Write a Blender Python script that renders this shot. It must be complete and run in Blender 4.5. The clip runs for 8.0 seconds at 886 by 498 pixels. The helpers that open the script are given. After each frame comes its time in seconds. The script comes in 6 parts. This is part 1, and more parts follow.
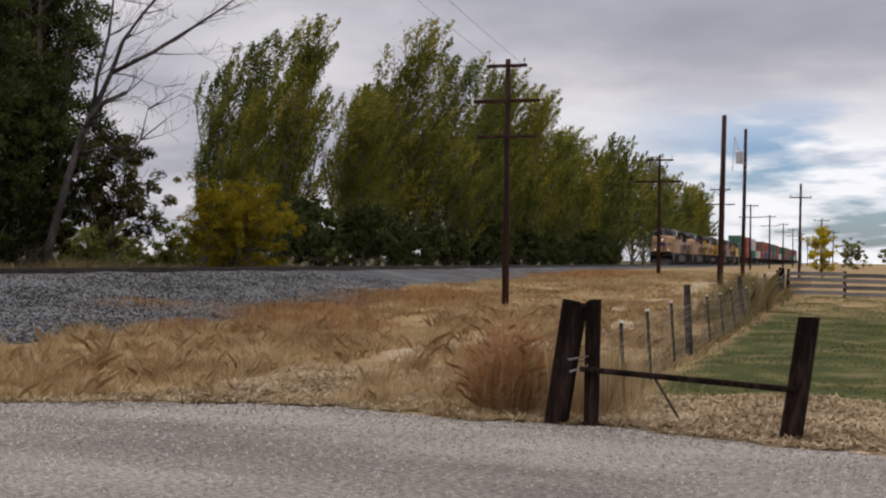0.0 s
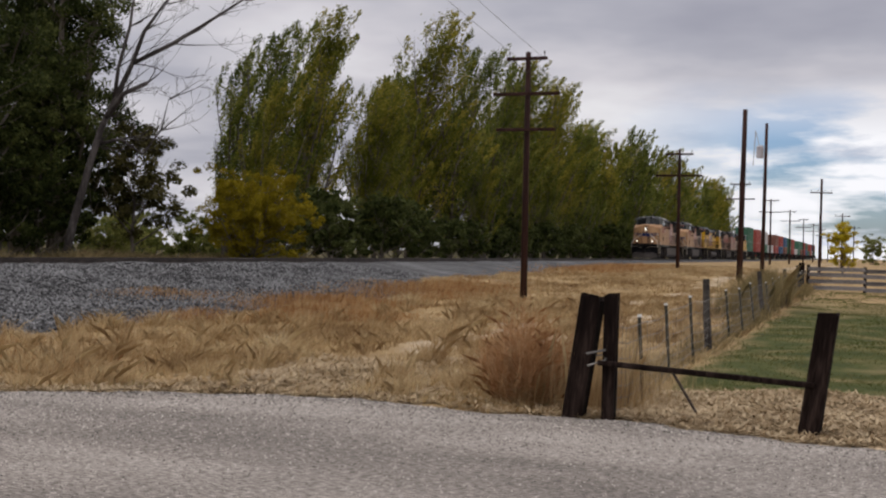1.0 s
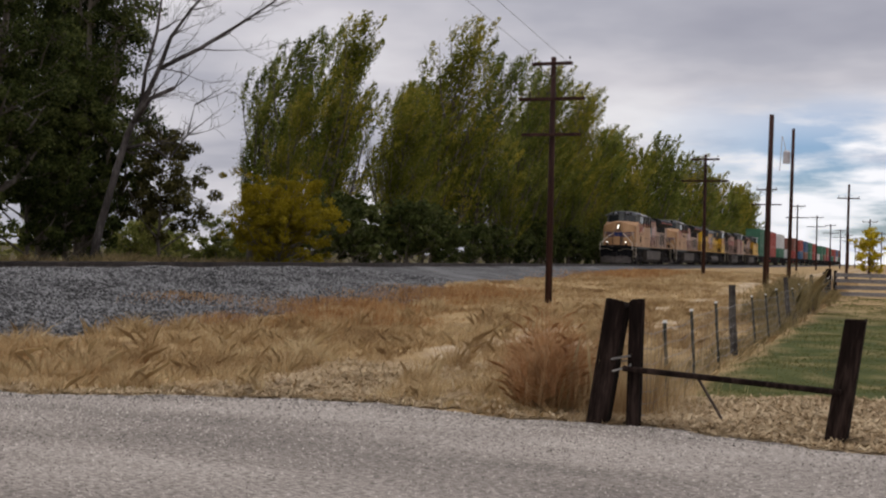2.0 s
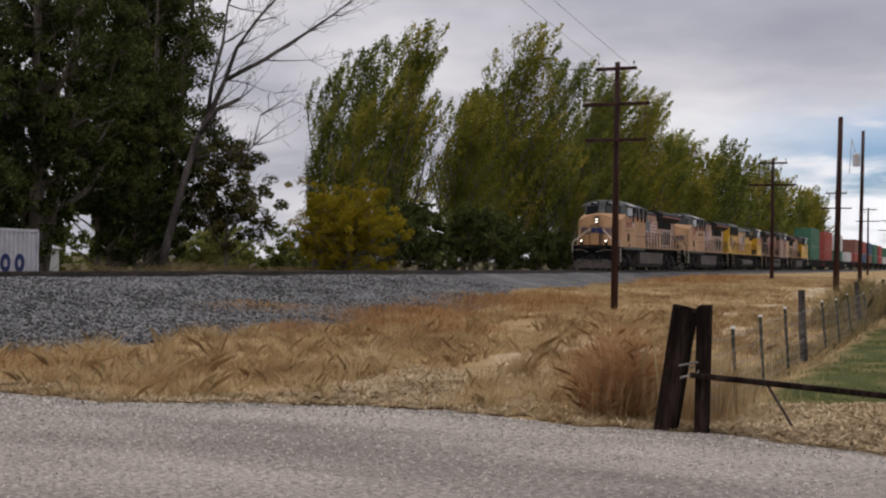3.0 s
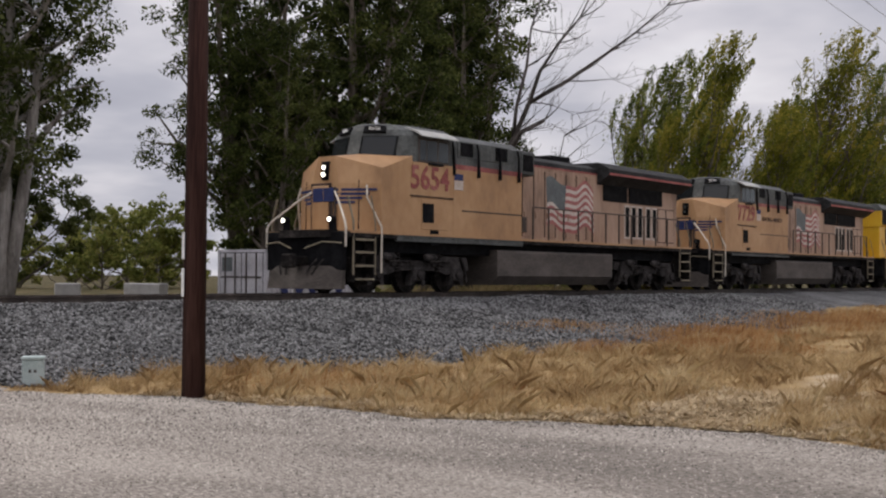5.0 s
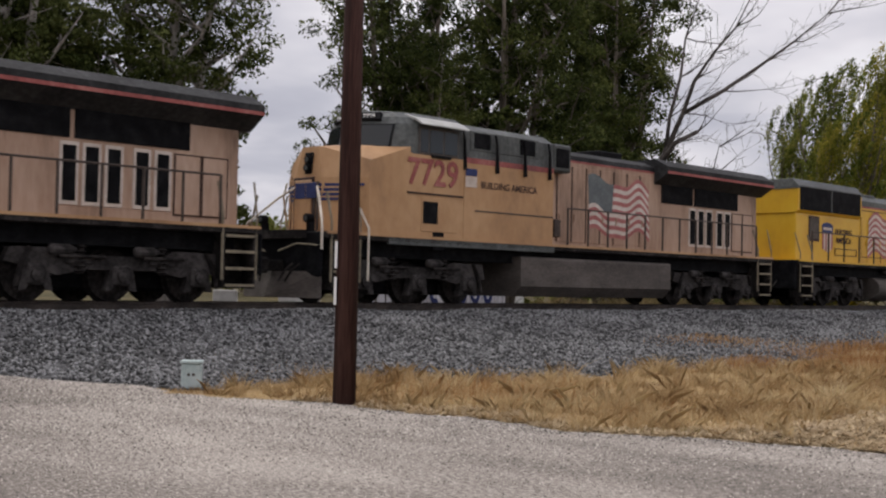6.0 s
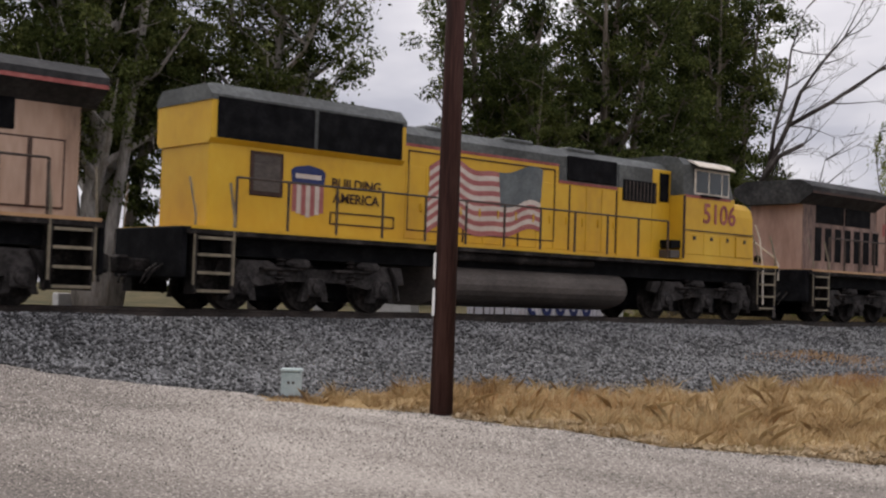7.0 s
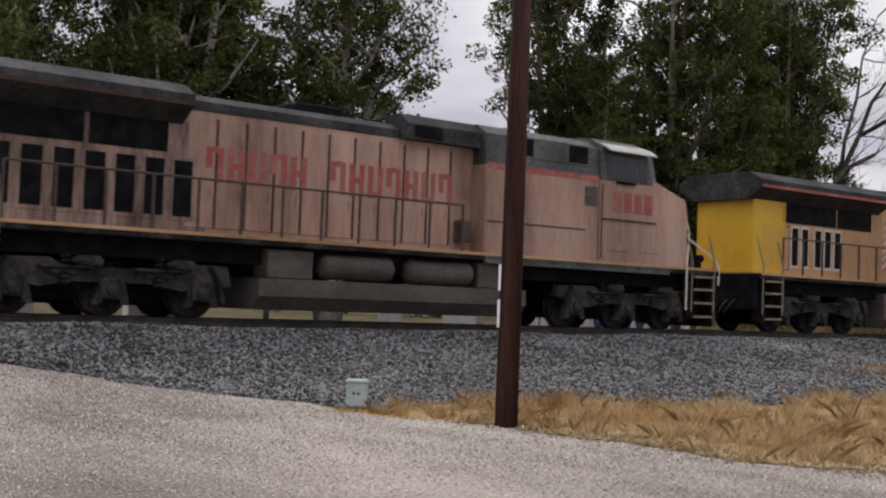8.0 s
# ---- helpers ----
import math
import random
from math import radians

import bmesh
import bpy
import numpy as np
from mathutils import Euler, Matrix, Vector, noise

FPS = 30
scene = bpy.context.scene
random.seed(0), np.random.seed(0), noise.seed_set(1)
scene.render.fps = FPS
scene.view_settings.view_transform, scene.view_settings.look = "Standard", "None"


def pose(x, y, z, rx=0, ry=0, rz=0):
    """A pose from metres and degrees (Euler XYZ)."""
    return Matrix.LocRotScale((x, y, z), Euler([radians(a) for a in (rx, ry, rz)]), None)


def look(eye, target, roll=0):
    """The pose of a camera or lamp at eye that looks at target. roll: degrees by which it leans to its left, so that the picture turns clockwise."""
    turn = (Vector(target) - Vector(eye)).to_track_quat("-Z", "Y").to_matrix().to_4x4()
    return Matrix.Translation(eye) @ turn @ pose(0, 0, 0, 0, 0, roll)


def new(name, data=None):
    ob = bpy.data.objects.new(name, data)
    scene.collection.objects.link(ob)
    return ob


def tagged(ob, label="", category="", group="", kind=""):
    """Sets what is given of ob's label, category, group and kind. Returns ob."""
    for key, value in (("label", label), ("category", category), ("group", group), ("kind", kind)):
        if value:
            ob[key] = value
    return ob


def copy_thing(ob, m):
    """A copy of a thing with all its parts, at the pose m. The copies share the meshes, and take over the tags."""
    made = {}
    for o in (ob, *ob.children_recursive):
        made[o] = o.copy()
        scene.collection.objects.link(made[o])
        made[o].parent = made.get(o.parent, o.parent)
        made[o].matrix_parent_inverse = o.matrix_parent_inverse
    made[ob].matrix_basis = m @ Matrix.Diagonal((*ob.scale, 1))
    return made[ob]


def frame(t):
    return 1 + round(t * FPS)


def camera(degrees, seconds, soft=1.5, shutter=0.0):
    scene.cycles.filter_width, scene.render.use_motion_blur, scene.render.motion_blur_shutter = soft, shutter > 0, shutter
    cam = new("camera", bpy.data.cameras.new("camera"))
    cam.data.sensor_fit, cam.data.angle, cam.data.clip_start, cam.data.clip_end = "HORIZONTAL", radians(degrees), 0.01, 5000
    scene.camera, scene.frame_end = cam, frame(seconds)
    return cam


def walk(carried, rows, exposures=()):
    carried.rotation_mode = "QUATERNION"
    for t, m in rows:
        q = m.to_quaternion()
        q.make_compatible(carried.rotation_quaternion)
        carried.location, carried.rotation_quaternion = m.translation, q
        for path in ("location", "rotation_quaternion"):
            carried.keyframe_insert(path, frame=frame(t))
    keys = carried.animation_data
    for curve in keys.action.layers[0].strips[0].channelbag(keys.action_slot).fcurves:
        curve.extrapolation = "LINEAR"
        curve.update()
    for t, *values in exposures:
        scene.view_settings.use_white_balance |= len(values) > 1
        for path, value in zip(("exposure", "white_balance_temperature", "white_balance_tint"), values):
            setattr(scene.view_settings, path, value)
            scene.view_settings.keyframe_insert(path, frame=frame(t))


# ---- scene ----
cam = camera(39.3, 8.0, soft=2.2, shutter=0.05)
EYE = 1.6
# seconds, yaw, pitch, roll; the camera stands on the road and pans after the train
TURNS = [
    (0.0, 17.90, 0.43, -0.72), (0.5, 18.35, 0.19, -0.92), (1.0, 18.76, 0.07, -1.18), (1.2, 18.94, 0.06, -1.20),
    (2.3, 20.50, 0.39, -1.29), (2.5, 21.02, 0.45, -1.20), (3.0, 22.89, 0.55, -0.88), (3.5, 25.59, 0.63, -0.41),
    (4.0, 29.08, 0.79, -0.01), (4.5, 32.94, 1.03, -0.08), (5.0, 36.93, 1.29, -0.35), (5.2, 38.44, 1.38, -0.46),
    (6.3, 45.44, 1.84, -1.42), (6.5, 46.38, 1.93, -1.55), (7.0, 48.34, 2.13, -1.93), (7.5, 49.94, 2.39, -2.04),
    (8.0, 51.34, 2.56, -2.11),
]
walk(cam, [(t, pose(0, 0, EYE, 90 + p, r, y)) for t, y, p, r in TURNS], [(0.0, -0.34), (1.2, -0.32), (4.0, -0.25), (6.5, -0.02), (8.0, 0.0)])

# ---- light ----
SUN_EL, SUN_AZ = radians(52), radians(262)
sun = new("sun", bpy.data.lights.new("sun", "SUN"))
sun.data.energy, sun.data.angle, sun.data.color = 1.4, radians(30), (1.0, 0.94, 0.85)
sun.matrix_world = look((30 * math.sin(SUN_AZ), 30 * math.cos(SUN_AZ), 30 * math.tan(SUN_EL)), (0, 0, 0))


def make_world():
    w = bpy.data.worlds.new("sky")
    scene.world = w
    w.use_nodes = True
    t, ln = w.node_tree, w.node_tree.links.new
    t.nodes.clear()
    N = t.nodes.new
    sky = N("ShaderNodeTexSky")
    sky.sky_type, sky.sun_disc, sky.sun_elevation, sky.sun_rotation = "NISHITA", False, SUN_EL, SUN_AZ
    gain = N("ShaderNodeVectorMath")
    gain.operation = "SCALE"
    gain.inputs[3].default_value = 0.12
    ln(sky.outputs[0], gain.inputs[0])
    tint = N("ShaderNodeVectorMath"); tint.operation = "MULTIPLY"; tint.inputs[1].default_value = (0.78, 0.93, 1.25)
    ln(gain.outputs[0], tint.inputs[0])
    co = N("ShaderNodeTexCoord")
    sep = N("ShaderNodeSeparateXYZ")
    ln(co.outputs["Generated"], sep.inputs[0])
    up = N("ShaderNodeMath"); up.operation = "MAXIMUM"; up.inputs[1].default_value = 0.0
    ln(sep.outputs[2], up.inputs[0])
    den = N("ShaderNodeMath"); den.operation = "ADD"; den.inputs[1].default_value = 0.16
    ln(up.outputs[0], den.inputs[0])
    flat = N("ShaderNodeVectorMath"); flat.operation = "DIVIDE"
    ln(co.outputs["Generated"], flat.inputs[0]); ln(den.outputs[0], flat.inputs[1])

    def clouds(scale, detail, rough, off):
        m = N("ShaderNodeMapping"); m.inputs["Location"].default_value = off
        ln(flat.outputs[0], m.inputs[0])
        n = N("ShaderNodeTexNoise")
        n.inputs["Scale"].default_value, n.inputs["Detail"].default_value, n.inputs["Roughness"].default_value = scale, detail, rough
        ln(m.outputs[0], n.inputs["Vector"])
        return n.outputs[0]

    def ramp(v, stops):
        r = N("ShaderNodeValToRGB")
        els = r.color_ramp.elements
        while len(els) < len(stops):
            els.new(0.5)
        for e, (p, c) in zip(els, stops):
            e.position, e.color = p, (*c, 1)
        ln(v, r.inputs[0])
        return r.outputs[0]

    shade = ramp(clouds(0.9, 5, 0.5, (3.1, 1.7, 0)), [(0.30, (0.39, 0.395, 0.475)), (0.45, (0.54, 0.54, 0.61)), (0.58, (0.80, 0.775, 0.82)), (0.72, (1.05, 1.04, 1.06))])
    # cloud cover is thicker and brighter overhead than near the horizon
    lift = ramp(up.outputs[0], [(0.0, (1.0, 1.0, 1.0)), (0.27, (1.0, 1.0, 1.02)), (0.6, (1.7, 1.68, 1.65)), (1.0, (3.0, 2.9, 2.78))])
    mul = N("ShaderNodeVectorMath"); mul.operation = "MULTIPLY"
    ln(shade, mul.inputs[0]); ln(lift, mul.inputs[1])
    # breaks of clear sky low over the far end of the line
    gap = ramp(clouds(1.3, 6, 0.55, (0.4, 5.2, 0)), [(0.53, (0, 0, 0)), (0.63, (1, 1, 1))])
    low = ramp(up.outputs[0], [(0.02, (1, 1, 1)), (0.09, (1, 1, 1)), (0.14, (0, 0, 0))])
    east = N("ShaderNodeMapRange")
    east.inputs["From Min"].default_value, east.inputs["From Max"].default_value = -0.20, -0.07
    ln(sep.outputs[0], east.inputs[0])
    ahead = N("ShaderNodeMath"); ahead.operation = "MULTIPLY"
    ln(gap, ahead.inputs[0]); ln(low, ahead.inputs[1])
    where = N("ShaderNodeMath"); where.operation = "MULTIPLY"
    ln(ahead.outputs[0], where.inputs[0]); ln(east.outputs[0], where.inputs[1])
    white = ramp(clouds(1.6, 6, 0.6, (7.0, 2.0, 0)), [(0.34, (0.66, 0.71, 0.84)), (0.48, (1.2, 1.2, 1.25))])
    bright = N("ShaderNodeMath"); bright.operation = "MULTIPLY"
    ln(low, bright.inputs[0]); ln(east.outputs[0], bright.inputs[1])
    m1 = N("ShaderNodeMix"); m1.data_type = "RGBA"
    ln(bright.outputs[0], m1.inputs[0]); ln(mul.outputs[0], m1.inputs[6]); ln(white, m1.inputs[7])
    m2 = N("ShaderNodeMix"); m2.data_type = "RGBA"
    ln(where.outputs[0], m2.inputs[0]); ln(m1.outputs[2], m2.inputs[6]); ln(tint.outputs[0], m2.inputs[7])
    bg = N("ShaderNodeBackground")
    ln(m2.outputs[2], bg.inputs[0])
    out = N("ShaderNodeOutputWorld")
    ln(bg.outputs[0], out.inputs[0])


make_world()

# ---- materials ----


def material(name, stops, scale=4.0, fine=40.0, rough=0.8, metal=0.0, bump=0.2, island=0.0, obj=0.0, stretch=(1, 1, 1), detail=6, space="Object", thin=0.0, mid=0.5, gain=0.6, spec=0.3):
    """stops: two or three colours laid by noise at two scales; island, obj: how far each island or object varies."""
    m = bpy.data.materials.new(name)
    m.use_nodes = True
    t, ln = m.node_tree, m.node_tree.links.new
    N = t.nodes.new
    bsdf = t.nodes["Principled BSDF"]
    if space == "World":
        src = N("ShaderNodeNewGeometry").outputs["Position"]
    else:
        src = N("ShaderNodeTexCoord").outputs["Object"]
    mp = N("ShaderNodeMapping")
    mp.inputs["Scale"].default_value = stretch
    ln(src, mp.inputs[0])

    def tex(s, d):
        n = N("ShaderNodeTexNoise")
        n.inputs["Scale"].default_value, n.inputs["Detail"].default_value, n.inputs["Roughness"].default_value = s, d, 0.6
        ln(mp.outputs[0], n.inputs["Vector"])
        return n.outputs[0]
    big, small = tex(scale, detail), tex(fine, 3)
    add = N("ShaderNodeMath"); add.operation = "MULTIPLY_ADD"
    ln(small, add.inputs[0]); add.inputs[1].default_value = gain
    sub = N("ShaderNodeMath"); sub.operation = "SUBTRACT"
    ln(big, sub.inputs[0]); sub.inputs[1].default_value = gain * 0.5
    ln(sub.outputs[0], add.inputs[2])
    val = add.outputs[0]
    for kind, amount in (("Random Per Island", island), ("Random", obj)):
        if amount:
            g = N("ShaderNodeNewGeometry") if kind == "Random Per Island" else N("ShaderNodeObjectInfo")
            a = N("ShaderNodeMath"); a.operation = "MULTIPLY_ADD"
            ln(g.outputs[kind], a.inputs[0]); a.inputs[1].default_value = amount
            s = N("ShaderNodeMath"); s.operation = "SUBTRACT"
            ln(val, s.inputs[0]); s.inputs[1].default_value = amount / 2
            ln(s.outputs[0], a.inputs[2])
            val = a.outputs[0]
    r = N("ShaderNodeValToRGB")
    els = r.color_ramp.elements
    while len(els) < len(stops):
        els.new(0.5)
    for i, (e, c) in enumerate(zip(els, stops)):
        e.position = mid - 0.22 + 0.44 * i / (len(stops) - 1)
        e.color = (*c, 1)
    ln(val, r.inputs[0])
    ln(r.outputs[0], bsdf.inputs["Base Color"])
    bsdf.inputs["Roughness"].default_value, bsdf.inputs["Metallic"].default_value = rough, metal
    bsdf.inputs["Specular IOR Level"].default_value = 0.03 if thin else spec
    if bump:
        b = N("ShaderNodeBump")
        b.inputs["Strength"].default_value, b.inputs["Distance"].default_value = bump, 0.03
        ln(add.outputs[0], b.inputs["Height"])
        ln(b.outputs[0], bsdf.inputs["Normal"])
    if thin:
        tr = N("ShaderNodeBsdfTranslucent")
        ln(r.outputs[0], tr.inputs[0])
        mx = N("ShaderNodeMixShader")
        mx.inputs[0].default_value = thin
        ln(bsdf.outputs[0], mx.inputs[1]); ln(tr.outputs[0], mx.inputs[2])
        ln(mx.outputs[0], t.nodes["Material Output"].inputs[0])
    return m


M_ASPHALT = material("chip_seal", [(0.092, 0.079, 0.067), (0.22, 0.193, 0.168), (0.42, 0.378, 0.332)], 0.35, 42, 0.95, bump=0.6, space="World", gain=1.4, stretch=(0.35, 1.0, 1.0), detail=4)
M_BALLAST = material("ballast_bed", [(0.03, 0.0298, 0.0295), (0.083, 0.082, 0.082), (0.155, 0.154, 0.154)], 0.6, 16, 0.95, bump=0.9, space="World", gain=1.2)
M_STONE = material("ballast_stone", [(0.026, 0.0257, 0.0255), (0.092, 0.091, 0.091), (0.22, 0.219, 0.219)], 0.5, 20, 0.9, bump=0.2, island=0.7, space="World")
M_STRAW = material("straw", [(0.21, 0.125, 0.058), (0.36, 0.245, 0.125), (0.52, 0.39, 0.215), (0.64, 0.52, 0.32)], 0.5, 2.2, 0.85, bump=0, island=0.16, space="World", thin=0.5, gain=0.5)
M_RUST = material("rust_weed", [(0.25, 0.12, 0.05), (0.38, 0.21, 0.09), (0.54, 0.355, 0.18)], 0.8, 3, 0.9, bump=0, island=0.35, space="World", thin=0.42)
M_WEED = material("green_weed", [(0.19, 0.155, 0.065), (0.28, 0.225, 0.10), (0.40, 0.31, 0.155)], 0.8, 3, 0.85, bump=0, island=0.2, space="World", thin=0.5)
M_FIELD = material("field_grass", [(0.07, 0.083, 0.022), (0.105, 0.115, 0.034), (0.20, 0.18, 0.075)], 0.35, 3, 0.85, bump=0, island=0.25, space="World", thin=0.5)
M_LEAF_POPLAR = material("poplar_leaf", [(0.042, 0.06, 0.012), (0.125, 0.15, 0.03), (0.31, 0.30, 0.07)], 0.22, 1.2, 0.6, bump=0, island=0.3, space="World", thin=0.42)
M_LEAF_OLIVE = material("yellowing_poplar_leaf", [(0.068, 0.08, 0.012), (0.175, 0.178, 0.028), (0.40, 0.33, 0.055)], 0.22, 1.2, 0.6, bump=0, island=0.3, space="World", thin=0.42)
M_LEAF_GOLD = material("gold_leaf", [(0.14, 0.112, 0.007), (0.235, 0.182, 0.012), (0.36, 0.285, 0.026)], 0.8, 2.5, 0.6, bump=0, island=0.2, thin=0.4)
M_LEAF_BRIGHT = material("bright_yellow_leaf", [(0.28, 0.22, 0.01), (0.46, 0.37, 0.02), (0.62, 0.5, 0.05)], 0.8, 2.5, 0.6, bump=0, island=0.3, thin=0.4)
M_LEAF_DARK = material("dark_leaf", [(0.014, 0.021, 0.007), (0.052, 0.066, 0.019), (0.145, 0.16, 0.05)], 0.35, 1.6, 0.55, bump=0, island=0.26, space="World", thin=0.34)
M_LEAF_BROWN = material("brownish_leaf", [(0.03, 0.026, 0.010), (0.075, 0.07, 0.024), (0.16, 0.14, 0.05)], 0.5, 1.6, 0.6, bump=0, island=0.3, space="World", thin=0.3)
M_LEAF_MID = material("cottonwood_leaf", [(0.018, 0.026, 0.008), (0.06, 0.074, 0.021), (0.15, 0.165, 0.058)], 0.35, 1.6, 0.55, bump=0, island=0.24, space="World", thin=0.3)
M_FENCEWEED = material("fence_weed", [(0.13, 0.105, 0.05), (0.235, 0.185, 0.09), (0.38, 0.29, 0.15)], 0.8, 3, 0.85, bump=0, island=0.3, space="World", thin=0.45)
M_BUSH = material("dead_bush", [(0.30, 0.145, 0.065), (0.47, 0.27, 0.13), (0.62, 0.43, 0.25)], 0.8, 3, 0.9, bump=0, island=0.3, space="World", thin=0.5)
M_PALESTRAW = material("bleached_straw", [(0.24, 0.17, 0.095), (0.39, 0.295, 0.18), (0.55, 0.44, 0.29)], 1.2, 6, 0.85, bump=0, island=0.5, space="World", thin=0.2)
M_GREYTRUNK = material("grey_bark", [(0.15, 0.135, 0.122), (0.28, 0.255, 0.235), (0.42, 0.39, 0.365)], 2, 12, 0.9, bump=0.5, stretch=(1, 1, 0.25))
M_LEAF_FAR = material("far_leaf", [(0.07, 0.085, 0.02), (0.15, 0.165, 0.04), (0.30, 0.29, 0.09)], 0.2, 2, 0.6, bump=0, island=0.3, space="World", thin=0.4)
M_BARK = material("bark", [(0.05, 0.04, 0.032), (0.12, 0.10, 0.08), (0.20, 0.175, 0.15)], 2, 12, 0.9, bump=0.6, stretch=(1, 1, 0.2))
M_DEADWOOD = material("dead_wood", [(0.02, 0.016, 0.014), (0.05, 0.042, 0.038), (0.11, 0.097, 0.09)], 2, 14, 0.9, bump=0.5, stretch=(1, 1, 0.25))
M_POLE = material("pole_wood", [(0.014, 0.006, 0.005), (0.036, 0.016, 0.013), (0.075, 0.038, 0.031)], 1.5, 16, 0.8, bump=0.5, stretch=(3, 3, 0.15), spec=0.15)
M_TIE = material("tie_wood", [(0.004, 0.0026, 0.0022), (0.012, 0.0075, 0.006), (0.042, 0.028, 0.023)], 2.5, 22, 0.9, bump=0.9, stretch=(2, 2, 0.25), spec=0.06)
M_GREYWOOD = material("grey_wood", [(0.018, 0.015, 0.013), (0.05, 0.043, 0.038), (0.12, 0.105, 0.095)], 3, 24, 0.9, bump=0.7, stretch=(0.4, 2, 2))
M_BOARD = material("grey_board", [(0.06, 0.055, 0.055), (0.14, 0.13, 0.13), (0.25, 0.235, 0.23)], 3, 24, 0.9, bump=0.5, stretch=(0.4, 2, 2), obj=0.3)
M_STEEL = material("rail_steel", [(0.02, 0.016, 0.014), (0.05, 0.038, 0.032), (0.09, 0.07, 0.06)], 2, 30, 0.6, 0.3, bump=0.2)
M_GREENPOST = material("green_post", [(0.02, 0.022, 0.016), (0.045, 0.046, 0.035), (0.085, 0.075, 0.06)], 6, 40, 0.7, 0.2, bump=0.1)
M_CHIP = material("road_chip", [(0.05, 0.044, 0.038), (0.19, 0.17, 0.15), (0.5, 0.455, 0.405)], 0.5, 20, 0.95, bump=0, island=0.8, space="World")
M_WIRE = material("fence_wire", [(0.12, 0.11, 0.10), (0.22, 0.21, 0.20)], 5, 40, 0.5, 0.6, bump=0)
M_WHITE = material("white_paint", [(0.55, 0.55, 0.53), (0.72, 0.72, 0.70), (0.82, 0.82, 0.80)], 3, 30, 0.6, bump=0.1)
M_PEDESTAL = material("pedestal_paint", [(0.27, 0.33, 0.32), (0.36, 0.42, 0.41), (0.43, 0.48, 0.47)], 5, 50, 0.6, bump=0.1)
M_CONTAINER = material("container_grey", [(0.30, 0.29, 0.31), (0.43, 0.42, 0.45), (0.52, 0.51, 0.54)], 0.8, 14, 0.6, bump=0.15)
M_NAVY = material("navy_paint", [(0.012, 0.018, 0.07), (0.02, 0.032, 0.12)], 5, 40, 0.6, bump=0)
M_YELLOW = material("loco_yellow", [(0.42, 0.235, 0.02), (0.53, 0.31, 0.018), (0.58, 0.36, 0.03)], 0.6, 5, 0.45, bump=0.05, stretch=(1, 1, 0.6), gain=0.3)
M_FADED = material("faded_yellow", [(0.20, 0.11, 0.055), (0.355, 0.203, 0.098), (0.46, 0.285, 0.15)], 0.5, 5, 0.55, bump=0.06, stretch=(1, 0.7, 0.5), gain=0.3)
M_TAN = material("dusty_tan", [(0.13, 0.08, 0.055), (0.315, 0.205, 0.145), (0.44, 0.31, 0.235)], 0.6, 6, 0.6, bump=0.06, stretch=(1, 1.4, 0.3), gain=0.35)
M_PINK = material("chalky_yellow", [(0.16, 0.095, 0.075), (0.295, 0.185, 0.145), (0.41, 0.28, 0.225)], 0.6, 6, 0.65, bump=0.06, stretch=(1, 1.6, 0.3), gain=0.35)
M_LGREY = material("loco_grey", [(0.028, 0.03, 0.029), (0.058, 0.062, 0.06), (0.11, 0.117, 0.113)], 0.7, 9, 0.6, bump=0.1)
M_LRED = material("red_stripe", [(0.15, 0.045, 0.042), (0.26, 0.068, 0.062), (0.34, 0.14, 0.12)], 1.2, 9, 0.65, bump=0)
M_DUSKY = material("sooty_pink", [(0.045, 0.03, 0.026), (0.17, 0.112, 0.094), (0.31, 0.215, 0.18)], 0.7, 8, 0.65, bump=0.1, stretch=(1, 1.6, 0.3))
M_SOOT = material("soot_grey", [(0.012, 0.012, 0.0125), (0.028, 0.028, 0.029), (0.06, 0.06, 0.06)], 0.8, 9, 0.7, bump=0.1, spec=0.12)
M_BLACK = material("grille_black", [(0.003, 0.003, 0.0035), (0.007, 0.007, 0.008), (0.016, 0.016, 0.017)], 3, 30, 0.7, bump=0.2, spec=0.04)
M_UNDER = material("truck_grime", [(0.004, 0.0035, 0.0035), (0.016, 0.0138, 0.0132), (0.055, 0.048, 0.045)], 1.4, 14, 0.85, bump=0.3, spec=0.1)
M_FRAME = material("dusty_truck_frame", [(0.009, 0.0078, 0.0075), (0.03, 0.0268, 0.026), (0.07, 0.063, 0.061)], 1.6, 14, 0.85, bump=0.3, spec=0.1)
M_TANK = material("tank_grime", [(0.04, 0.033, 0.029), (0.068, 0.057, 0.05), (0.105, 0.089, 0.079)], 0.8, 9, 0.75, bump=0.15, stretch=(1, 1, 2.5))
M_HANDRAIL = material("handrail_paint", [(0.4, 0.35, 0.28), (0.68, 0.62, 0.54)], 4, 30, 0.6, bump=0)
M_VISOR = material("visor_paint", [(0.27, 0.27, 0.255), (0.42, 0.42, 0.4)], 2, 20, 0.6, bump=0)
M_RAILWORN = material("worn_rail", [(0.10, 0.085, 0.06), (0.24, 0.2, 0.14)], 4, 30, 0.65, bump=0)
M_OLDRED = material("faded_red_letter", [(0.28, 0.13, 0.11), (0.26, 0.075, 0.065), (0.25, 0.05, 0.047)], 1.5, 9, 0.65, bump=0)
M_DARKRAIL = material("handrail_dark", [(0.03, 0.022, 0.018), (0.08, 0.06, 0.05)], 4, 30, 0.7, bump=0)
M_FLAGRED = material("flag_red", [(0.24, 0.07, 0.07), (0.36, 0.14, 0.13)], 2, 20, 0.6, bump=0)
M_FLAGWHITE = material("flag_white", [(0.4, 0.33, 0.28), (0.58, 0.51, 0.46)], 2, 20, 0.6, bump=0)
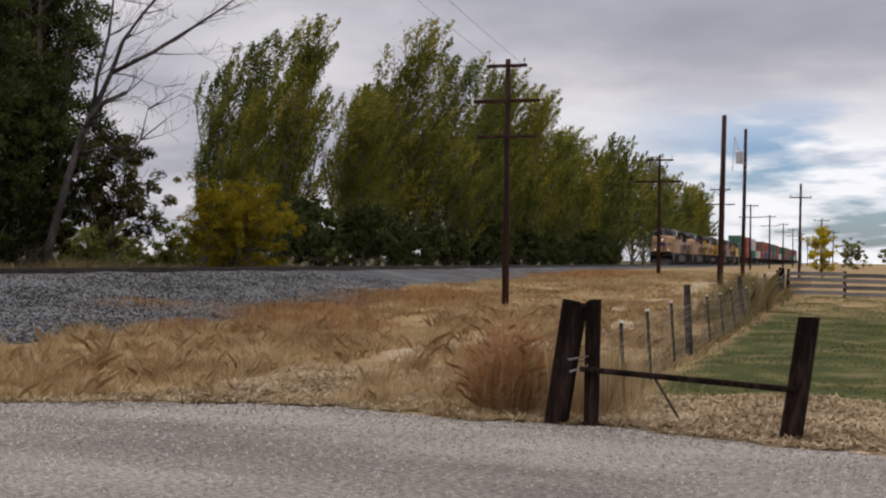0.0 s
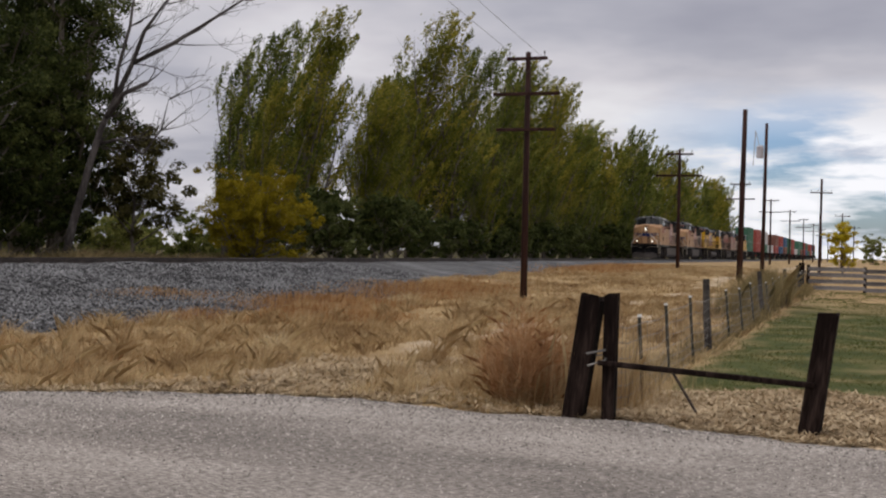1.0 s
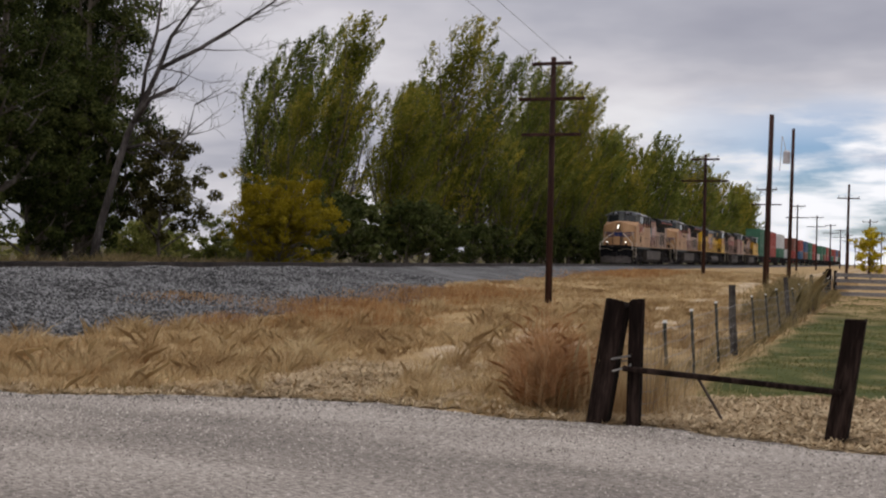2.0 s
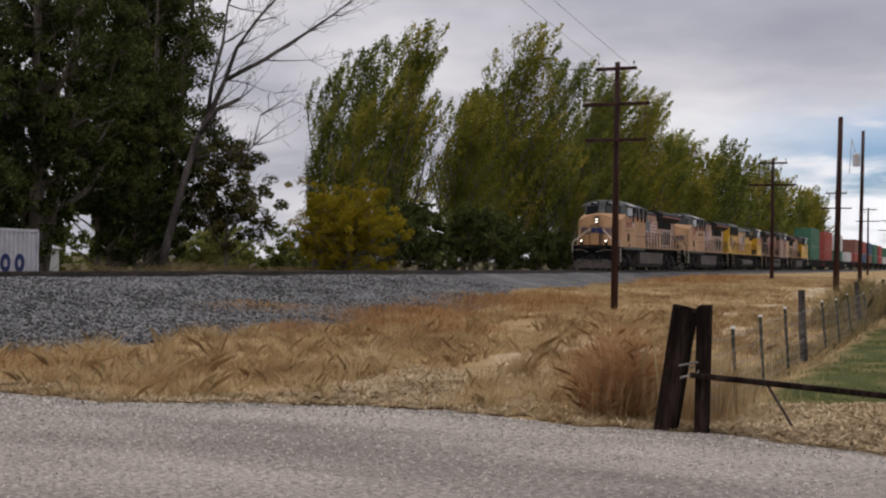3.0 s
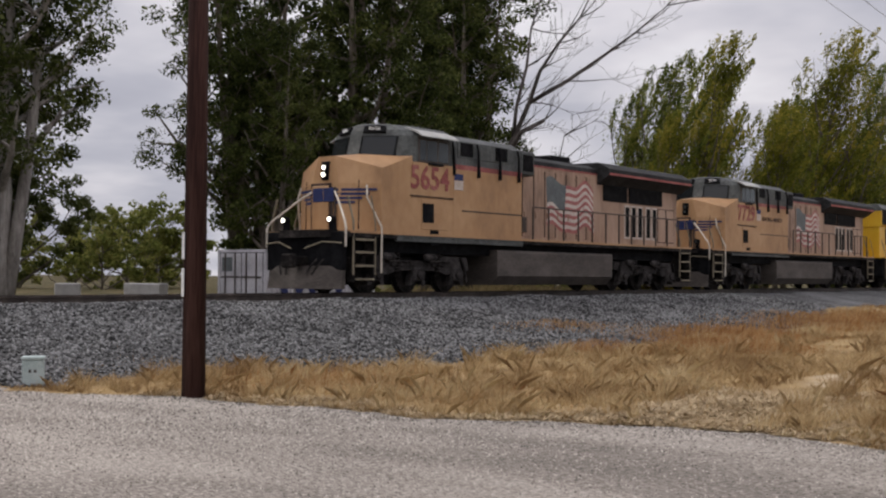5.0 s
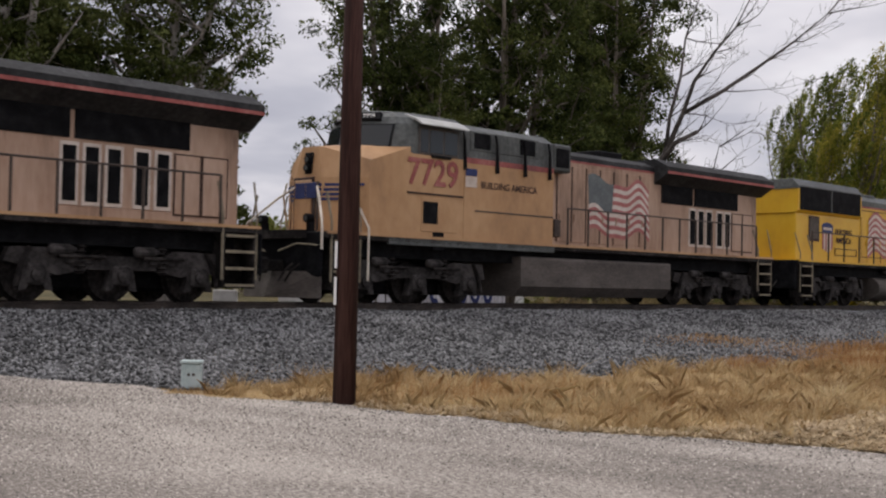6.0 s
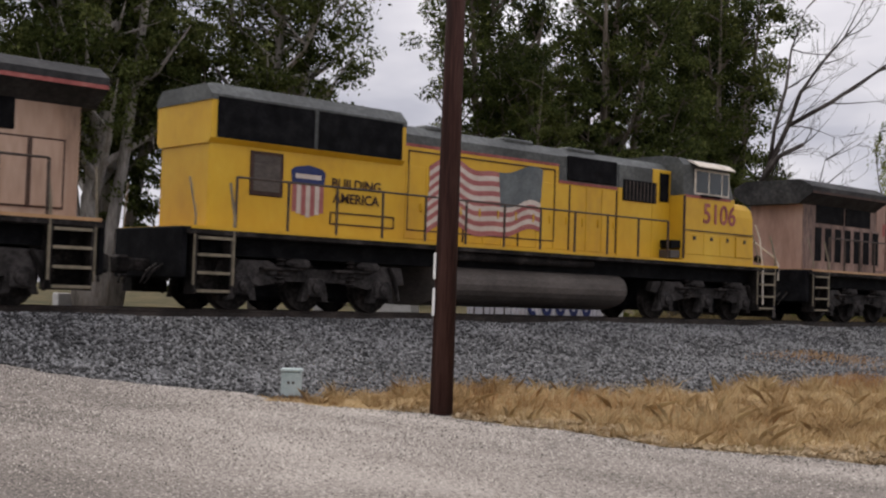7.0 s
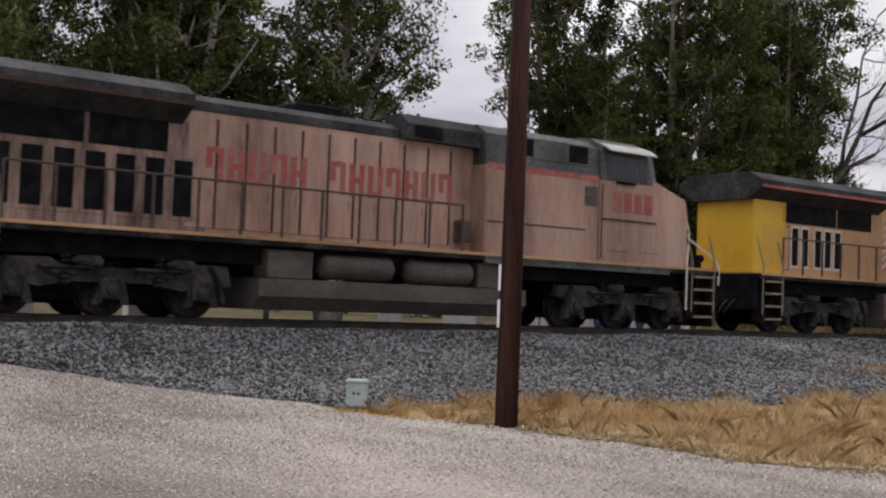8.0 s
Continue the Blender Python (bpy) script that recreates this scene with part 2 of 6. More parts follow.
M_FLAGBLUE = material("flag_blue", [(0.06, 0.07, 0.075), (0.13, 0.145, 0.15)], 2, 20, 0.6, bump=0)
M_LETTER = material("dark_letter", [(0.02, 0.01, 0.008), (0.06, 0.03, 0.022)], 4, 40, 0.7, bump=0)
M_CONCRETE = material("pale_block", [(0.33, 0.32, 0.31), (0.48, 0.47, 0.46)], 2, 20, 0.9, bump=0.3)


def glass_material():
    m = bpy.data.materials.new("cab_glass")
    m.use_nodes = True
    b = m.node_tree.nodes["Principled BSDF"]
    b.inputs["Base Color"].default_value = (0.012, 0.014, 0.016, 1)
    b.inputs["Roughness"].default_value = 0.12
    b.inputs["Specular IOR Level"].default_value = 0.35
    return m


def lamp_material():
    m = bpy.data.materials.new("lit_headlight")
    m.use_nodes = True
    b = m.node_tree.nodes["Principled BSDF"]
    b.inputs["Emission Color"].default_value = (1.0, 0.93, 0.78, 1)
    b.inputs["Emission Strength"].default_value = 4.0
    return m


M_GLASS, M_LAMP = glass_material(), lamp_material()


def ground_material():
    """Dry verge, worn two-track, and the green field beyond the fence."""
    m = bpy.data.materials.new("ground_soil")
    m.use_nodes = True
    t, ln = m.node_tree, m.node_tree.links.new
    N = t.nodes.new
    pos = N("ShaderNodeNewGeometry").outputs["Position"]
    sep = N("ShaderNodeSeparateXYZ")
    ln(pos, sep.inputs[0])

    def noise_of(s, d, stretch=(1, 1, 1)):
        mp = N("ShaderNodeMapping"); mp.inputs["Scale"].default_value = stretch
        ln(pos, mp.inputs[0])
        n = N("ShaderNodeTexNoise")
        n.inputs["Scale"].default_value, n.inputs["Detail"].default_value = s, d
        ln(mp.outputs[0], n.inputs["Vector"])
        return n.outputs[0]

    def ramp(v, stops):
        r = N("ShaderNodeValToRGB")
        els = r.color_ramp.elements
        while len(els) < len(stops):
            els.new(0.5)
        for e, (p, c) in zip(els, stops):
            e.position, e.color = p, (*c, 1)
        ln(v, r.inputs[0])
        return r.outputs[0]

    def mix(f, a, b):
        x = N("ShaderNodeMix"); x.data_type = "RGBA"
        ln(f, x.inputs[0]); ln(a, x.inputs[6]); ln(b, x.inputs[7])
        return x.outputs[2]

    def span(v, lo, hi):
        x = N("ShaderNodeMapRange"); x.interpolation_type = "SMOOTHSTEP"
        ln(v, x.inputs[0]); x.inputs[1].default_value, x.inputs[2].default_value = lo, hi
        return x.outputs[0]

    def math(op, a, b):
        x = N("ShaderNodeMath"); x.operation = op
        for i, v in enumerate((a, b)):
            if isinstance(v, (int, float)):
                x.inputs[i].default_value = v
            else:
                ln(v, x.inputs[i])
        return x.outputs[0]
    dry = ramp(noise_of(0.7, 8), [(0.3, (0.14, 0.085, 0.04)), (0.5, (0.29, 0.195, 0.09)), (0.7, (0.43, 0.31, 0.15))])
    grit = ramp(noise_of(9, 6), [(0.3, (0.16, 0.11, 0.06)), (0.7, (0.44, 0.33, 0.18))])
    dry = mix(math("MULTIPLY", noise_of(3, 4), 0.7), dry, grit)
    green = ramp(noise_of(0.9, 8), [(0.3, (0.036, 0.046, 0.013)), (0.50, (0.064, 0.072, 0.021)), (0.66, (0.16, 0.13, 0.058))])
    straw = ramp(noise_of(11, 6), [(0.40, (0.14, 0.095, 0.055)), (0.47, (0.42, 0.31, 0.19)), (0.62, (0.70, 0.56, 0.37))])
    dirt = ramp(noise_of(4, 7), [(0.3, (0.30, 0.235, 0.165)), (0.7, (0.56, 0.46, 0.33))])
    xw = math("ADD", sep.outputs[0], math("MULTIPLY", noise_of(0.5, 4), 1.6))
    # two-track, along the line
    one = math("MULTIPLY", span(xw, -6.7, -6.3), math("SUBTRACT", 1.0, span(xw, -5.9, -5.5)))
    two = math("MULTIPLY", span(xw, -5.0, -4.6), math("SUBTRACT", 1.0, span(xw, -4.2, -3.7)))
    track = math("MULTIPLY", math("MAXIMUM", one, two), ramp(noise_of(0.6, 5), [(0.40, (0.0, 0.0, 0.0)), (0.55, (0.9, 0.9, 0.9))]))
    c = mix(track, dry, dirt)
    field = span(math("ADD", sep.outputs[0], math("MULTIPLY", noise_of(0.8, 4), 1.0)), -1.9, -1.4)
    farther = span(math("ADD", sep.outputs[1], math("MULTIPLY", noise_of(0.5, 5), 3.0)), 14.6, 16.5)
    dryfar = span(math("ADD", sep.outputs[1], math("MULTIPLY", noise_of(0.12, 5), 20.0)), 44, 60)
    fieldc = mix(farther, straw, mix(dryfar, green, dry))
    c = mix(field, c, fieldc)
    west = span(sep.outputs[0], -26.0, -29.0)
    yard = ramp(noise_of(0.3, 7), [(0.35, (0.035, 0.034, 0.014)), (0.55, (0.075, 0.062, 0.028)), (0.7, (0.15, 0.105, 0.05))])
    c = mix(west, c, yard)
    bsdf = t.nodes["Principled BSDF"]
    ln(c, bsdf.inputs["Base Color"])
    bsdf.inputs["Roughness"].default_value = 0.95
    bsdf.inputs["Specular IOR Level"].default_value = 0.1
    b = N("ShaderNodeBump"); b.inputs["Strength"].default_value, b.inputs["Distance"].default_value = 0.8, 0.06
    ln(noise_of(7, 8), b.inputs["Height"])
    ln(b.outputs[0], bsdf.inputs["Normal"])
    return m


M_GROUND = ground_material()

# ---- mesh helpers ----


class Shape:
    """Collects vertices and faces of one mesh."""

    def __init__(self):
        self.v, self.f, self.m, self.slot = [], [], [], 0

    def add(self, verts, faces):
        n = len(self.v)
        self.v += [tuple(p) for p in verts]
        self.f += [tuple(i + n for i in f) for f in faces]
        self.m += [self.slot] * len(faces)
        return self

    def box(self, x0, x1, y0, y1, z0, z1, c=0.0):
        """A box, its edges chamfered by c."""
        if not c:
            v = [(x, y, z) for x in (x0, x1) for y in (y0, y1) for z in (z0, z1)]
            return self.add(v, [(0, 1, 3, 2), (4, 6, 7, 5), (0, 4, 5, 1), (2, 3, 7, 6), (0, 2, 6, 4), (1, 5, 7, 3)])
        bm = bmesh.new()
        bmesh.ops.create_cube(bm, size=1, matrix=Matrix.LocRotScale(((x0 + x1) / 2, (y0 + y1) / 2, (z0 + z1) / 2), None, (abs(x1 - x0), abs(y1 - y0), abs(z1 - z0))))
        bmesh.ops.bevel(bm, geom=bm.edges[:], offset=c, segments=1, affect="EDGES")
        bm.verts.index_update()
        self.add([p.co for p in bm.verts], [[p.index for p in f.verts] for f in bm.faces])
        bm.free()
        return self

    def prism(self, profile, a, b, axis="x"):
        """A profile of (y, z), (x, z) or (x, y) drawn from a to b along the axis."""
        n = len(profile)
        put = {"x": lambda p, t: (t, p[0], p[1]), "y": lambda p, t: (p[0], t, p[1]), "z": lambda p, t: (p[0], p[1], t)}[axis]
        v = [put(p, a) for p in profile] + [put(p, b) for p in profile]
        f = [(i, (i + 1) % n, n + (i + 1) % n, n + i) for i in range(n)]
        return self.add(v, f + [tuple(range(n - 1, -1, -1)), tuple(range(n, 2 * n))])

    def tube(self, pts, radii, n=6, caps=True):
        """A tapered tube through points."""
        pts = [Vector(p) for p in pts]
        rings = []
        for i, p in enumerate(pts):
            d = (pts[min(i + 1, len(pts) - 1)] - pts[max(i - 1, 0)]).normalized()
            a = d.orthogonal().normalized() if abs(d.z) > 0.9 else d.cross(Vector((0, 0, 1))).normalized()
            if rings and a.dot(prev) < 0:
                a = -a
            prev = a
            b = d.cross(a)
            rings.append([p + (a * math.cos(2 * math.pi * k / n) + b * math.sin(2 * math.pi * k / n)) * radii[i] for k in range(n)])
        v = [q for r in rings for q in r]
        f = [(i * n + k, i * n + (k + 1) % n, (i + 1) * n + (k + 1) % n, (i + 1) * n + k) for i in range(len(pts) - 1) for k in range(n)]
        if caps:
            f += [tuple(range(n - 1, -1, -1)), tuple((len(pts) - 1) * n + k for k in range(n))]
        return self.add(v, f)

    def loft(self, rings):
        """Closed rings of equal length joined one above the other, capped."""
        k = len(rings[0])
        f = [(r * k + i, r * k + (i + 1) % k, (r + 1) * k + (i + 1) % k, (r + 1) * k + i) for r in range(len(rings) - 1) for i in range(k)]
        return self.add([p for r in rings for p in r], f + [tuple(range(k - 1, -1, -1)), tuple((len(rings) - 1) * k + i for i in range(k))])

    def plate(self, corners, out=0.015, thick=0.03):
        """A flat plate on four corners, standing out along their normal."""
        c = [Vector(p) for p in corners]
        n = (c[1] - c[0]).cross(c[3] - c[0]).normalized()
        v = [p - n * thick for p in c] + [p + n * out for p in c]
        return self.add(v, [(0, 3, 2, 1), (4, 5, 6, 7), (0, 1, 5, 4), (1, 2, 6, 5), (2, 3, 7, 6), (3, 0, 4, 7)])

    def rod(self, a, b, r, n=6):
        return self.tube([a, b], [r, r], n)

    def mesh(self, name, mats, smooth=False):
        me = bpy.data.meshes.new(name)
        me.from_pydata(self.v, [], self.f)
        for m in mats if isinstance(mats, (list, tuple)) else [mats]:
            me.materials.append(m)
        if any(self.m):
            me.polygons.foreach_set("material_index", self.m)
        if smooth:
            me.polygons.foreach_set("use_smooth", [True] * len(me.polygons))
        me.update()
        return me


def part(name, shape, mats, parent, label="", smooth=False, at=None):
    ob = new(name, shape.mesh(name, mats, smooth) if isinstance(shape, Shape) else shape)
    ob.parent = parent
    if at is not None:
        ob.matrix_basis = at
    return tagged(ob, label) if label else ob


def thing(name, label, category, m=None, group="", kind="", data=None):
    ob = new(name, data)
    if m is not None:
        ob.matrix_basis = m
    return tagged(ob, label, category, group, kind)


def soup(name, verts, per, mats, smooth=False):
    """A mesh out of an array of loose polygons of `per` corners each."""
    verts = np.asarray(verts, dtype=np.float32).reshape(-1, 3)
    n = len(verts) // per
    me = bpy.data.meshes.new(name)
    me.vertices.add(len(verts)); me.loops.add(len(verts)); me.polygons.add(n)
    me.vertices.foreach_set("co", verts.ravel())
    me.loops.foreach_set("vertex_index", np.arange(len(verts), dtype=np.int32))
    me.polygons.foreach_set("loop_start", np.arange(0, len(verts), per, dtype=np.int32))
    me.polygons.foreach_set("loop_total", np.full(n, per, dtype=np.int32))
    me.materials.append(mats)
    me.update(calc_edges=True)
    return me


def lettering(text, size, mat, name="lettering"):
    """Letters as a flat mesh, in its x-y plane, centred."""
    cu = bpy.data.curves.new(name, "FONT")
    cu.body, cu.size, cu.align_x, cu.align_y, cu.extrude, cu.resolution_u, cu.offset = text, size, "CENTER", "CENTER", 0.004, 3, 0.018 * size
    ob = bpy.data.objects.new(name, cu)
    scene.collection.objects.link(ob)
    me = bpy.data.meshes.new_from_object(ob.evaluated_get(bpy.context.evaluated_depsgraph_get()))
    bpy.data.objects.remove(ob)
    bpy.data.curves.remove(cu)
    me.materials.clear()
    me.materials.append(mat)
    return me


def step(v):
    v = np.clip(v, 0.0, 1.0)
    return v * v * (3 - 2 * v)


# ---- ground ----
TRACK, RAIL_TOP = -23.1, 1.14
EDGE_X = [-60, -24, -21.5, -19, -17, -15.7, -12.6, -8.5, -6.0, -3.8, -2.6, -0.6, 0.6, 5, 40]
EDGE_Y = [3.5, 3.5, 4.6, 6.5, 8.4, 10.1, 11.2, 11.4, 12.5, 12.1, 12.05, 11.5, 11.0, 9.7, 4.0]


def edge(x):
    """Where the road ends and the verge begins."""
    x = np.asarray(x, dtype=float)
    return np.interp(x, EDGE_X, EDGE_Y) + 0.10 * np.sin(2.3 * x) + 0.06 * np.sin(5.9 * x + 1) + 0.04 * np.sin(13 * x)


def road_z(x):
    return np.clip((-15.2 - np.asarray(x, dtype=float)) * 0.128, 0.0, 1.02)


def verge_z(x, y):
    x, y = np.asarray(x, dtype=float), np.asarray(y, dtype=float)
    rise = 0.70 * step((y - 38) / 42) * (0.2 + 0.8 * step((-4.0 - x) / 5))
    bank = 0.55 * step((-12.0 - x) / 5) * step((y - 30) / 28)
    cap = np.interp(y, [0, 30, 45, 65, 93, 125], [0.30, 0.36, 0.39, 0.46, 0.70, 0.80])
    cap = cap + (0.80 - cap) * step((x + 13.5) / 4)
    z = np.minimum(rise + bank, cap)
    z = z + 0.03 * np.sin(1.7 * x + 0.6 * y) + 0.025 * np.sin(0.9 * y - 2.1 * x)
    z = z - 0.16 * np.exp(-((x + 15.6) / 1.7) ** 2 - ((y - 21) / 5.0) ** 2)
    west = step((-24.5 - x) / 2.0)
    z = z * (1 - west) + 0.32 * west
    return z


def ballast_z(x, y):
    x = np.asarray(x, dtype=float)
    y = np.asarray(y, dtype=float)
    z = 0.97 - (0.186 - 0.048 * step((y - 12) / 8)) * np.maximum(0, x + 20.9) - 0.4 * np.maximum(0, -25.3 - x)
    z = z + 0.02 * np.sin(3.1 * x + 1.3 * y) + 0.02 * np.sin(0.8 * y)
    k = step((y - edge(x) + 0.15) / 0.5)
    return (road_z(x) - 0.09) * (1 - k) + z * k


def ground_z(x, y):
    """The verge, brought down to the road's edge."""
    k = step((y - edge(x)) / 1.0)
    return (road_z(x) - 0.034) * (1 - k) + verge_z(x, y) * k


def sheet(name, xs, ys, height, mats):
    """A grid; ys may be a function of x."""
    X, Y = np.meshgrid(xs, ys, indexing="ij") if not callable(ys) else (None, None)
    if X is None:
        rows = [ys(x) for x in xs]
        X = np.repeat(np.asarray(xs)[:, None], len(rows[0]), 1)
        Y = np.asarray(rows)
    Z = height(X, Y)
    a, b = X.shape
    idx = np.arange(a * b).reshape(a, b)
    faces = np.stack([idx[:-1, :-1], idx[1:, :-1], idx[1:, 1:], idx[:-1, 1:]], -1).reshape(-1, 4)
    me = bpy.data.meshes.new(name)
    me.from_pydata(np.stack([X, Y, Z], -1).reshape(-1, 3).tolist(), [], faces.tolist())
    me.materials.append(mats)
    me.polygons.foreach_set("use_smooth", [True] * len(me.polygons))
    return new(name, me)


def make_ground():
    xs = np.concatenate([[-4000, -1500, -600, -250, -120, -70, -50, -40], np.arange(-34, 4, 0.5), [4, 6, 9, 14, 22, 40, 80, 200, 600, 1500, 4000]])
    ys = np.concatenate([[-4000, -1000, -200, -60, -20, -8, 0], np.arange(3, 40, 0.5), np.arange(40, 100, 2), [100, 110, 125, 145, 170, 210, 300, 500, 1000, 2000, 4800]])

    def z(x, y):
        d = y - edge(x)
        return np.where((d < -0.9) & (y > -16), road_z(x) - 0.12, np.where(y > -16, ground_z(x, y), 0.0))
    tagged(sheet("ground", xs, ys, z, M_GROUND), "dry straw-coloured verge soil with a green field beside it", "ground", kind="structure")
    rx = np.concatenate([np.arange(-60, -26, 2), np.arange(-26, 4, 0.2), np.arange(4, 42, 2)])
    tagged(sheet("road", rx, lambda x: np.concatenate([np.linspace(-15, 4, 9)[:-1], np.linspace(min(4, edge(x) - 0.5), edge(x) + 0.05, 12)]),
                 lambda x, y: road_z(x) - 0.03 * step((y - edge(x) + 0.4) / 0.4), M_ASPHALT), "worn grey chip-seal road with a ragged edge", "road", kind="structure")
    bx = np.concatenate([np.arange(-28.5, -21, 0.5), np.arange(-21, -12.9, 0.2)])
    far = np.concatenate([np.concatenate([np.arange(0, 1, 0.12), np.arange(1, 45, 0.4)]), np.arange(45, 130, 3), [140, 170, 230, 330, 520, 900]])
    tagged(sheet("ballast_bed", bx, lambda x: edge(x) - 0.12 + far, ballast_z, M_BALLAST), "grey crushed-stone ballast shoulder below the track", "ballast", kind="structure")


make_ground()


def make_track():
    t = thing("railway_track", "single railway track with dark steel rails on sleepers", "track", kind="structure")
    for side in (-0.755, 0.755):
        x = TRACK + side
        prof = [(x - 0.076, 0.955), (x + 0.076, 0.955), (x + 0.076, 0.97), (x + 0.012, 0.985), (x + 0.012, 1.095), (x + 0.037, 1.105), (x + 0.037, RAIL_TOP), (x - 0.037, RAIL_TOP), (x - 0.037, 1.105), (x - 0.012, 1.095), (x - 0.012, 0.985), (x - 0.076, 0.97)]
        part("rail", Shape().prism(prof, -60, 900, "y"), M_STEEL, t)
    me = Shape().box(-1.3, 1.3, -0.115, 0.115, -0.16, 0.02, 0.012).mesh("sleeper", M_TIE)
    for i in range(150):
        part("sleeper", me, None, t, at=pose(TRACK + 0.03 * math.sin(i * 2.3), 2 + i * 0.53, 0.955, 0, 0, 1.2 * math.sin(i * 1.7)))
    return t


make_track()

# ---- train ----
# seconds, y of the leading coupler
NOSE = [(0.0, 165.0), (1.0, 136.6), (2.5, 93.9), (3.5, 65.7), (4.5, 37.75), (5.5, 9.55), (6.5, -18.82), (7.0, -33.05), (8.0, -61.5)]
LOCOS = []


TRUCK_MESH = {}


def truck_meshes():
    """Side frame, axle box, spring, brake gear and wheelset, shared by all trucks."""
    fr = Shape()
    fr.prism([(-2.5, 0.78), (-2.4, 1.04), (-1.2, 1.06), (-0.95, 0.92), (0.95, 0.92), (1.2, 1.06), (2.4, 1.04), (2.5, 0.66), (1.4, 0.52), (0.8, 0.64), (-0.8, 0.64), (-1.4, 0.52)], -0.10, 0.10)
    for k in (-1.85, 0, 1.85):
        fr.prism([(k - 0.36, 0.22), (k - 0.22, 0.80), (k + 0.22, 0.80), (k + 0.36, 0.22), (k + 0.2, 0.24), (k + 0.16, 0.34), (k - 0.16, 0.34), (k - 0.2, 0.24)], -0.07, 0.12)
    for k in (-0.93, 0.93):
        fr.box(0.08, 0.16, k - 0.3, k + 0.3, 0.74, 0.90, 0.03)
    TRUCK_MESH["side_frame"] = fr.mesh("side_frame", M_FRAME)
    TRUCK_MESH["axle_box"] = Shape().box(-0.1, 0.11, -0.20, 0.20, -0.20, 0.2, 0.04).tube([(0.1, 0, 0), (0.2, 0, 0), (0.22, 0, 0)], [0.15, 0.15, 0.09], 12).mesh("axle_box", M_FRAME)
    g = Shape().rod((0, 0, -0.3), (0, 0, 0.28), 0.075, 8)
    for z in np.linspace(-0.25, 0.22, 6):
        g.tube([(0, 0, z - 0.025), (0, 0, z), (0, 0, z + 0.025)], [0.08, 0.13, 0.08], 10, False)
    TRUCK_MESH["spring"] = g.box(-0.08, 0.12, -0.5, 0.5, 0.0, 0.07, 0.02).mesh("spring", M_UNDER)
    TRUCK_MESH["brake_rod"] = Shape().tube([(0, 0, -0.25), (0.02, 0.12, 0.2), (0, 0.3, 0.5)], [0.045, 0.06, 0.05], 6).mesh("brake_rod", M_UNDER)
    TRUCK_MESH["brake_cylinder"] = Shape().tube([(0, -0.26, 0), (0, -0.2, 0), (0, 0.16, 0), (0, 0.34, 0)], [0.07, 0.11, 0.11, 0.03], 10).mesh("brake_cylinder", M_FRAME)
    w = Shape()
    for s in (1, -1):
        w.tube([(s * 0.66, 0, 0), (s * 0.69, 0, 0), (s * 0.70, 0, 0), (s * 0.83, 0, 0)], [0.57, 0.57, 0.53, 0.52], 20)
    TRUCK_MESH["wheelset"] = w.rod((-0.7, 0, 0), (0.7, 0, 0), 0.09, 8).mesh("wheelset", M_UNDER)


def loco_truck(parent, y):
    """A three-axle truck: bolster with motors, side frames, wheels, axle boxes, springs."""
    if not TRUCK_MESH:
        truck_meshes()
    # bolster and motors are one solid near-black block
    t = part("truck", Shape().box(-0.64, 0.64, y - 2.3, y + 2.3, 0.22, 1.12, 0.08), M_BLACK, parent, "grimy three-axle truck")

    def put(name, m):
        part(name, TRUCK_MESH[name], None, t, at=m)
    for k in (-1.85, 0, 1.85):
        put("wheelset", pose(0, y + k, 0.53))
    for s in (1, -1):
        side = 0 if s > 0 else 180
        put("side_frame", pose(s * 1.12, y, 0, 0, 0, side))
        for k in (-1.85, 0, 1.85):
            put("axle_box", pose(s * 1.2, y + k, 0.53, 0, 0, side))
        for k in (-0.93, 0.93):
            put("spring", pose(s * 1.24, y + k, 0.86, 0, 0, side))
        for k in (-2.3, 2.3):
            put("brake_rod", pose(s * 1.28, y + k, 0.55, 0, 0, 0 if k < 0 else 180))
        for k in (-1.38, 0.5):
            put("brake_cylinder", pose(s * 1.30, y + k, 1.02))


def stair(parent, y, d):
    """Corner steps with their handrails; d: towards which end."""
    for s in (1, -1):
        g = Shape()
        g.box(s * 1.06, s * 1.10, y - 0.38, y + 0.38, 0.32, 1.60)
        st = part("stairway", g, M_UNDER, parent)
        for a in (-0.42, 0.38):
            part("stringer", Shape().box(s * 1.08, s * 1.50, y + a, y + a + 0.04, 0.32, 1.60), M_UNDER, st)
        for z in (0.36, 0.72, 1.08, 1.42):
            part("tread", Shape().box(s * 1.12, s * 1.52, y - 0.38, y + 0.38, z, z + 0.05), M_UNDER, st)
            part("tread_edge", Shape().box(s * 1.52, s * 1.535, y - 0.38, y + 0.38, z - 0.005, z + 0.055), M_RAILWORN, st)
        h = Shape()
        h.tube([(s * 1.5, y - 0.45, 0.5), (s * 1.5, y - 0.45, 1.9), (s * 1.30, y - 0.45, 2.6)], [0.03] * 3)
        h.tube([(s * 1.5, y + 0.45, 0.5), (s * 1.5, y + 0.45, 1.9), (s * 1.30, y + 0.5, 2.65)], [0.022] * 3)
        part("grab_rail", h, M_RAILWORN, parent, "worn grab rail")


def walkway_rail(parent, y0, y1, x, mat, n):
    for s in (1, -1):
        h = Shape().tube([(s * x, y0, 2.72), (s * x, y1, 2.72)], [0.026, 0.026])
        part("handrail", h, mat, parent)
        post = Shape().rod((0, 0, 1.68), (0, 0, 2.72), 0.032, 5).mesh("stanchion", mat)
        for i in range(n + 1):
            part("stanchion", post, None, parent, at=pose(s * x, y0 + (y1 - y0) * i / n, 0))


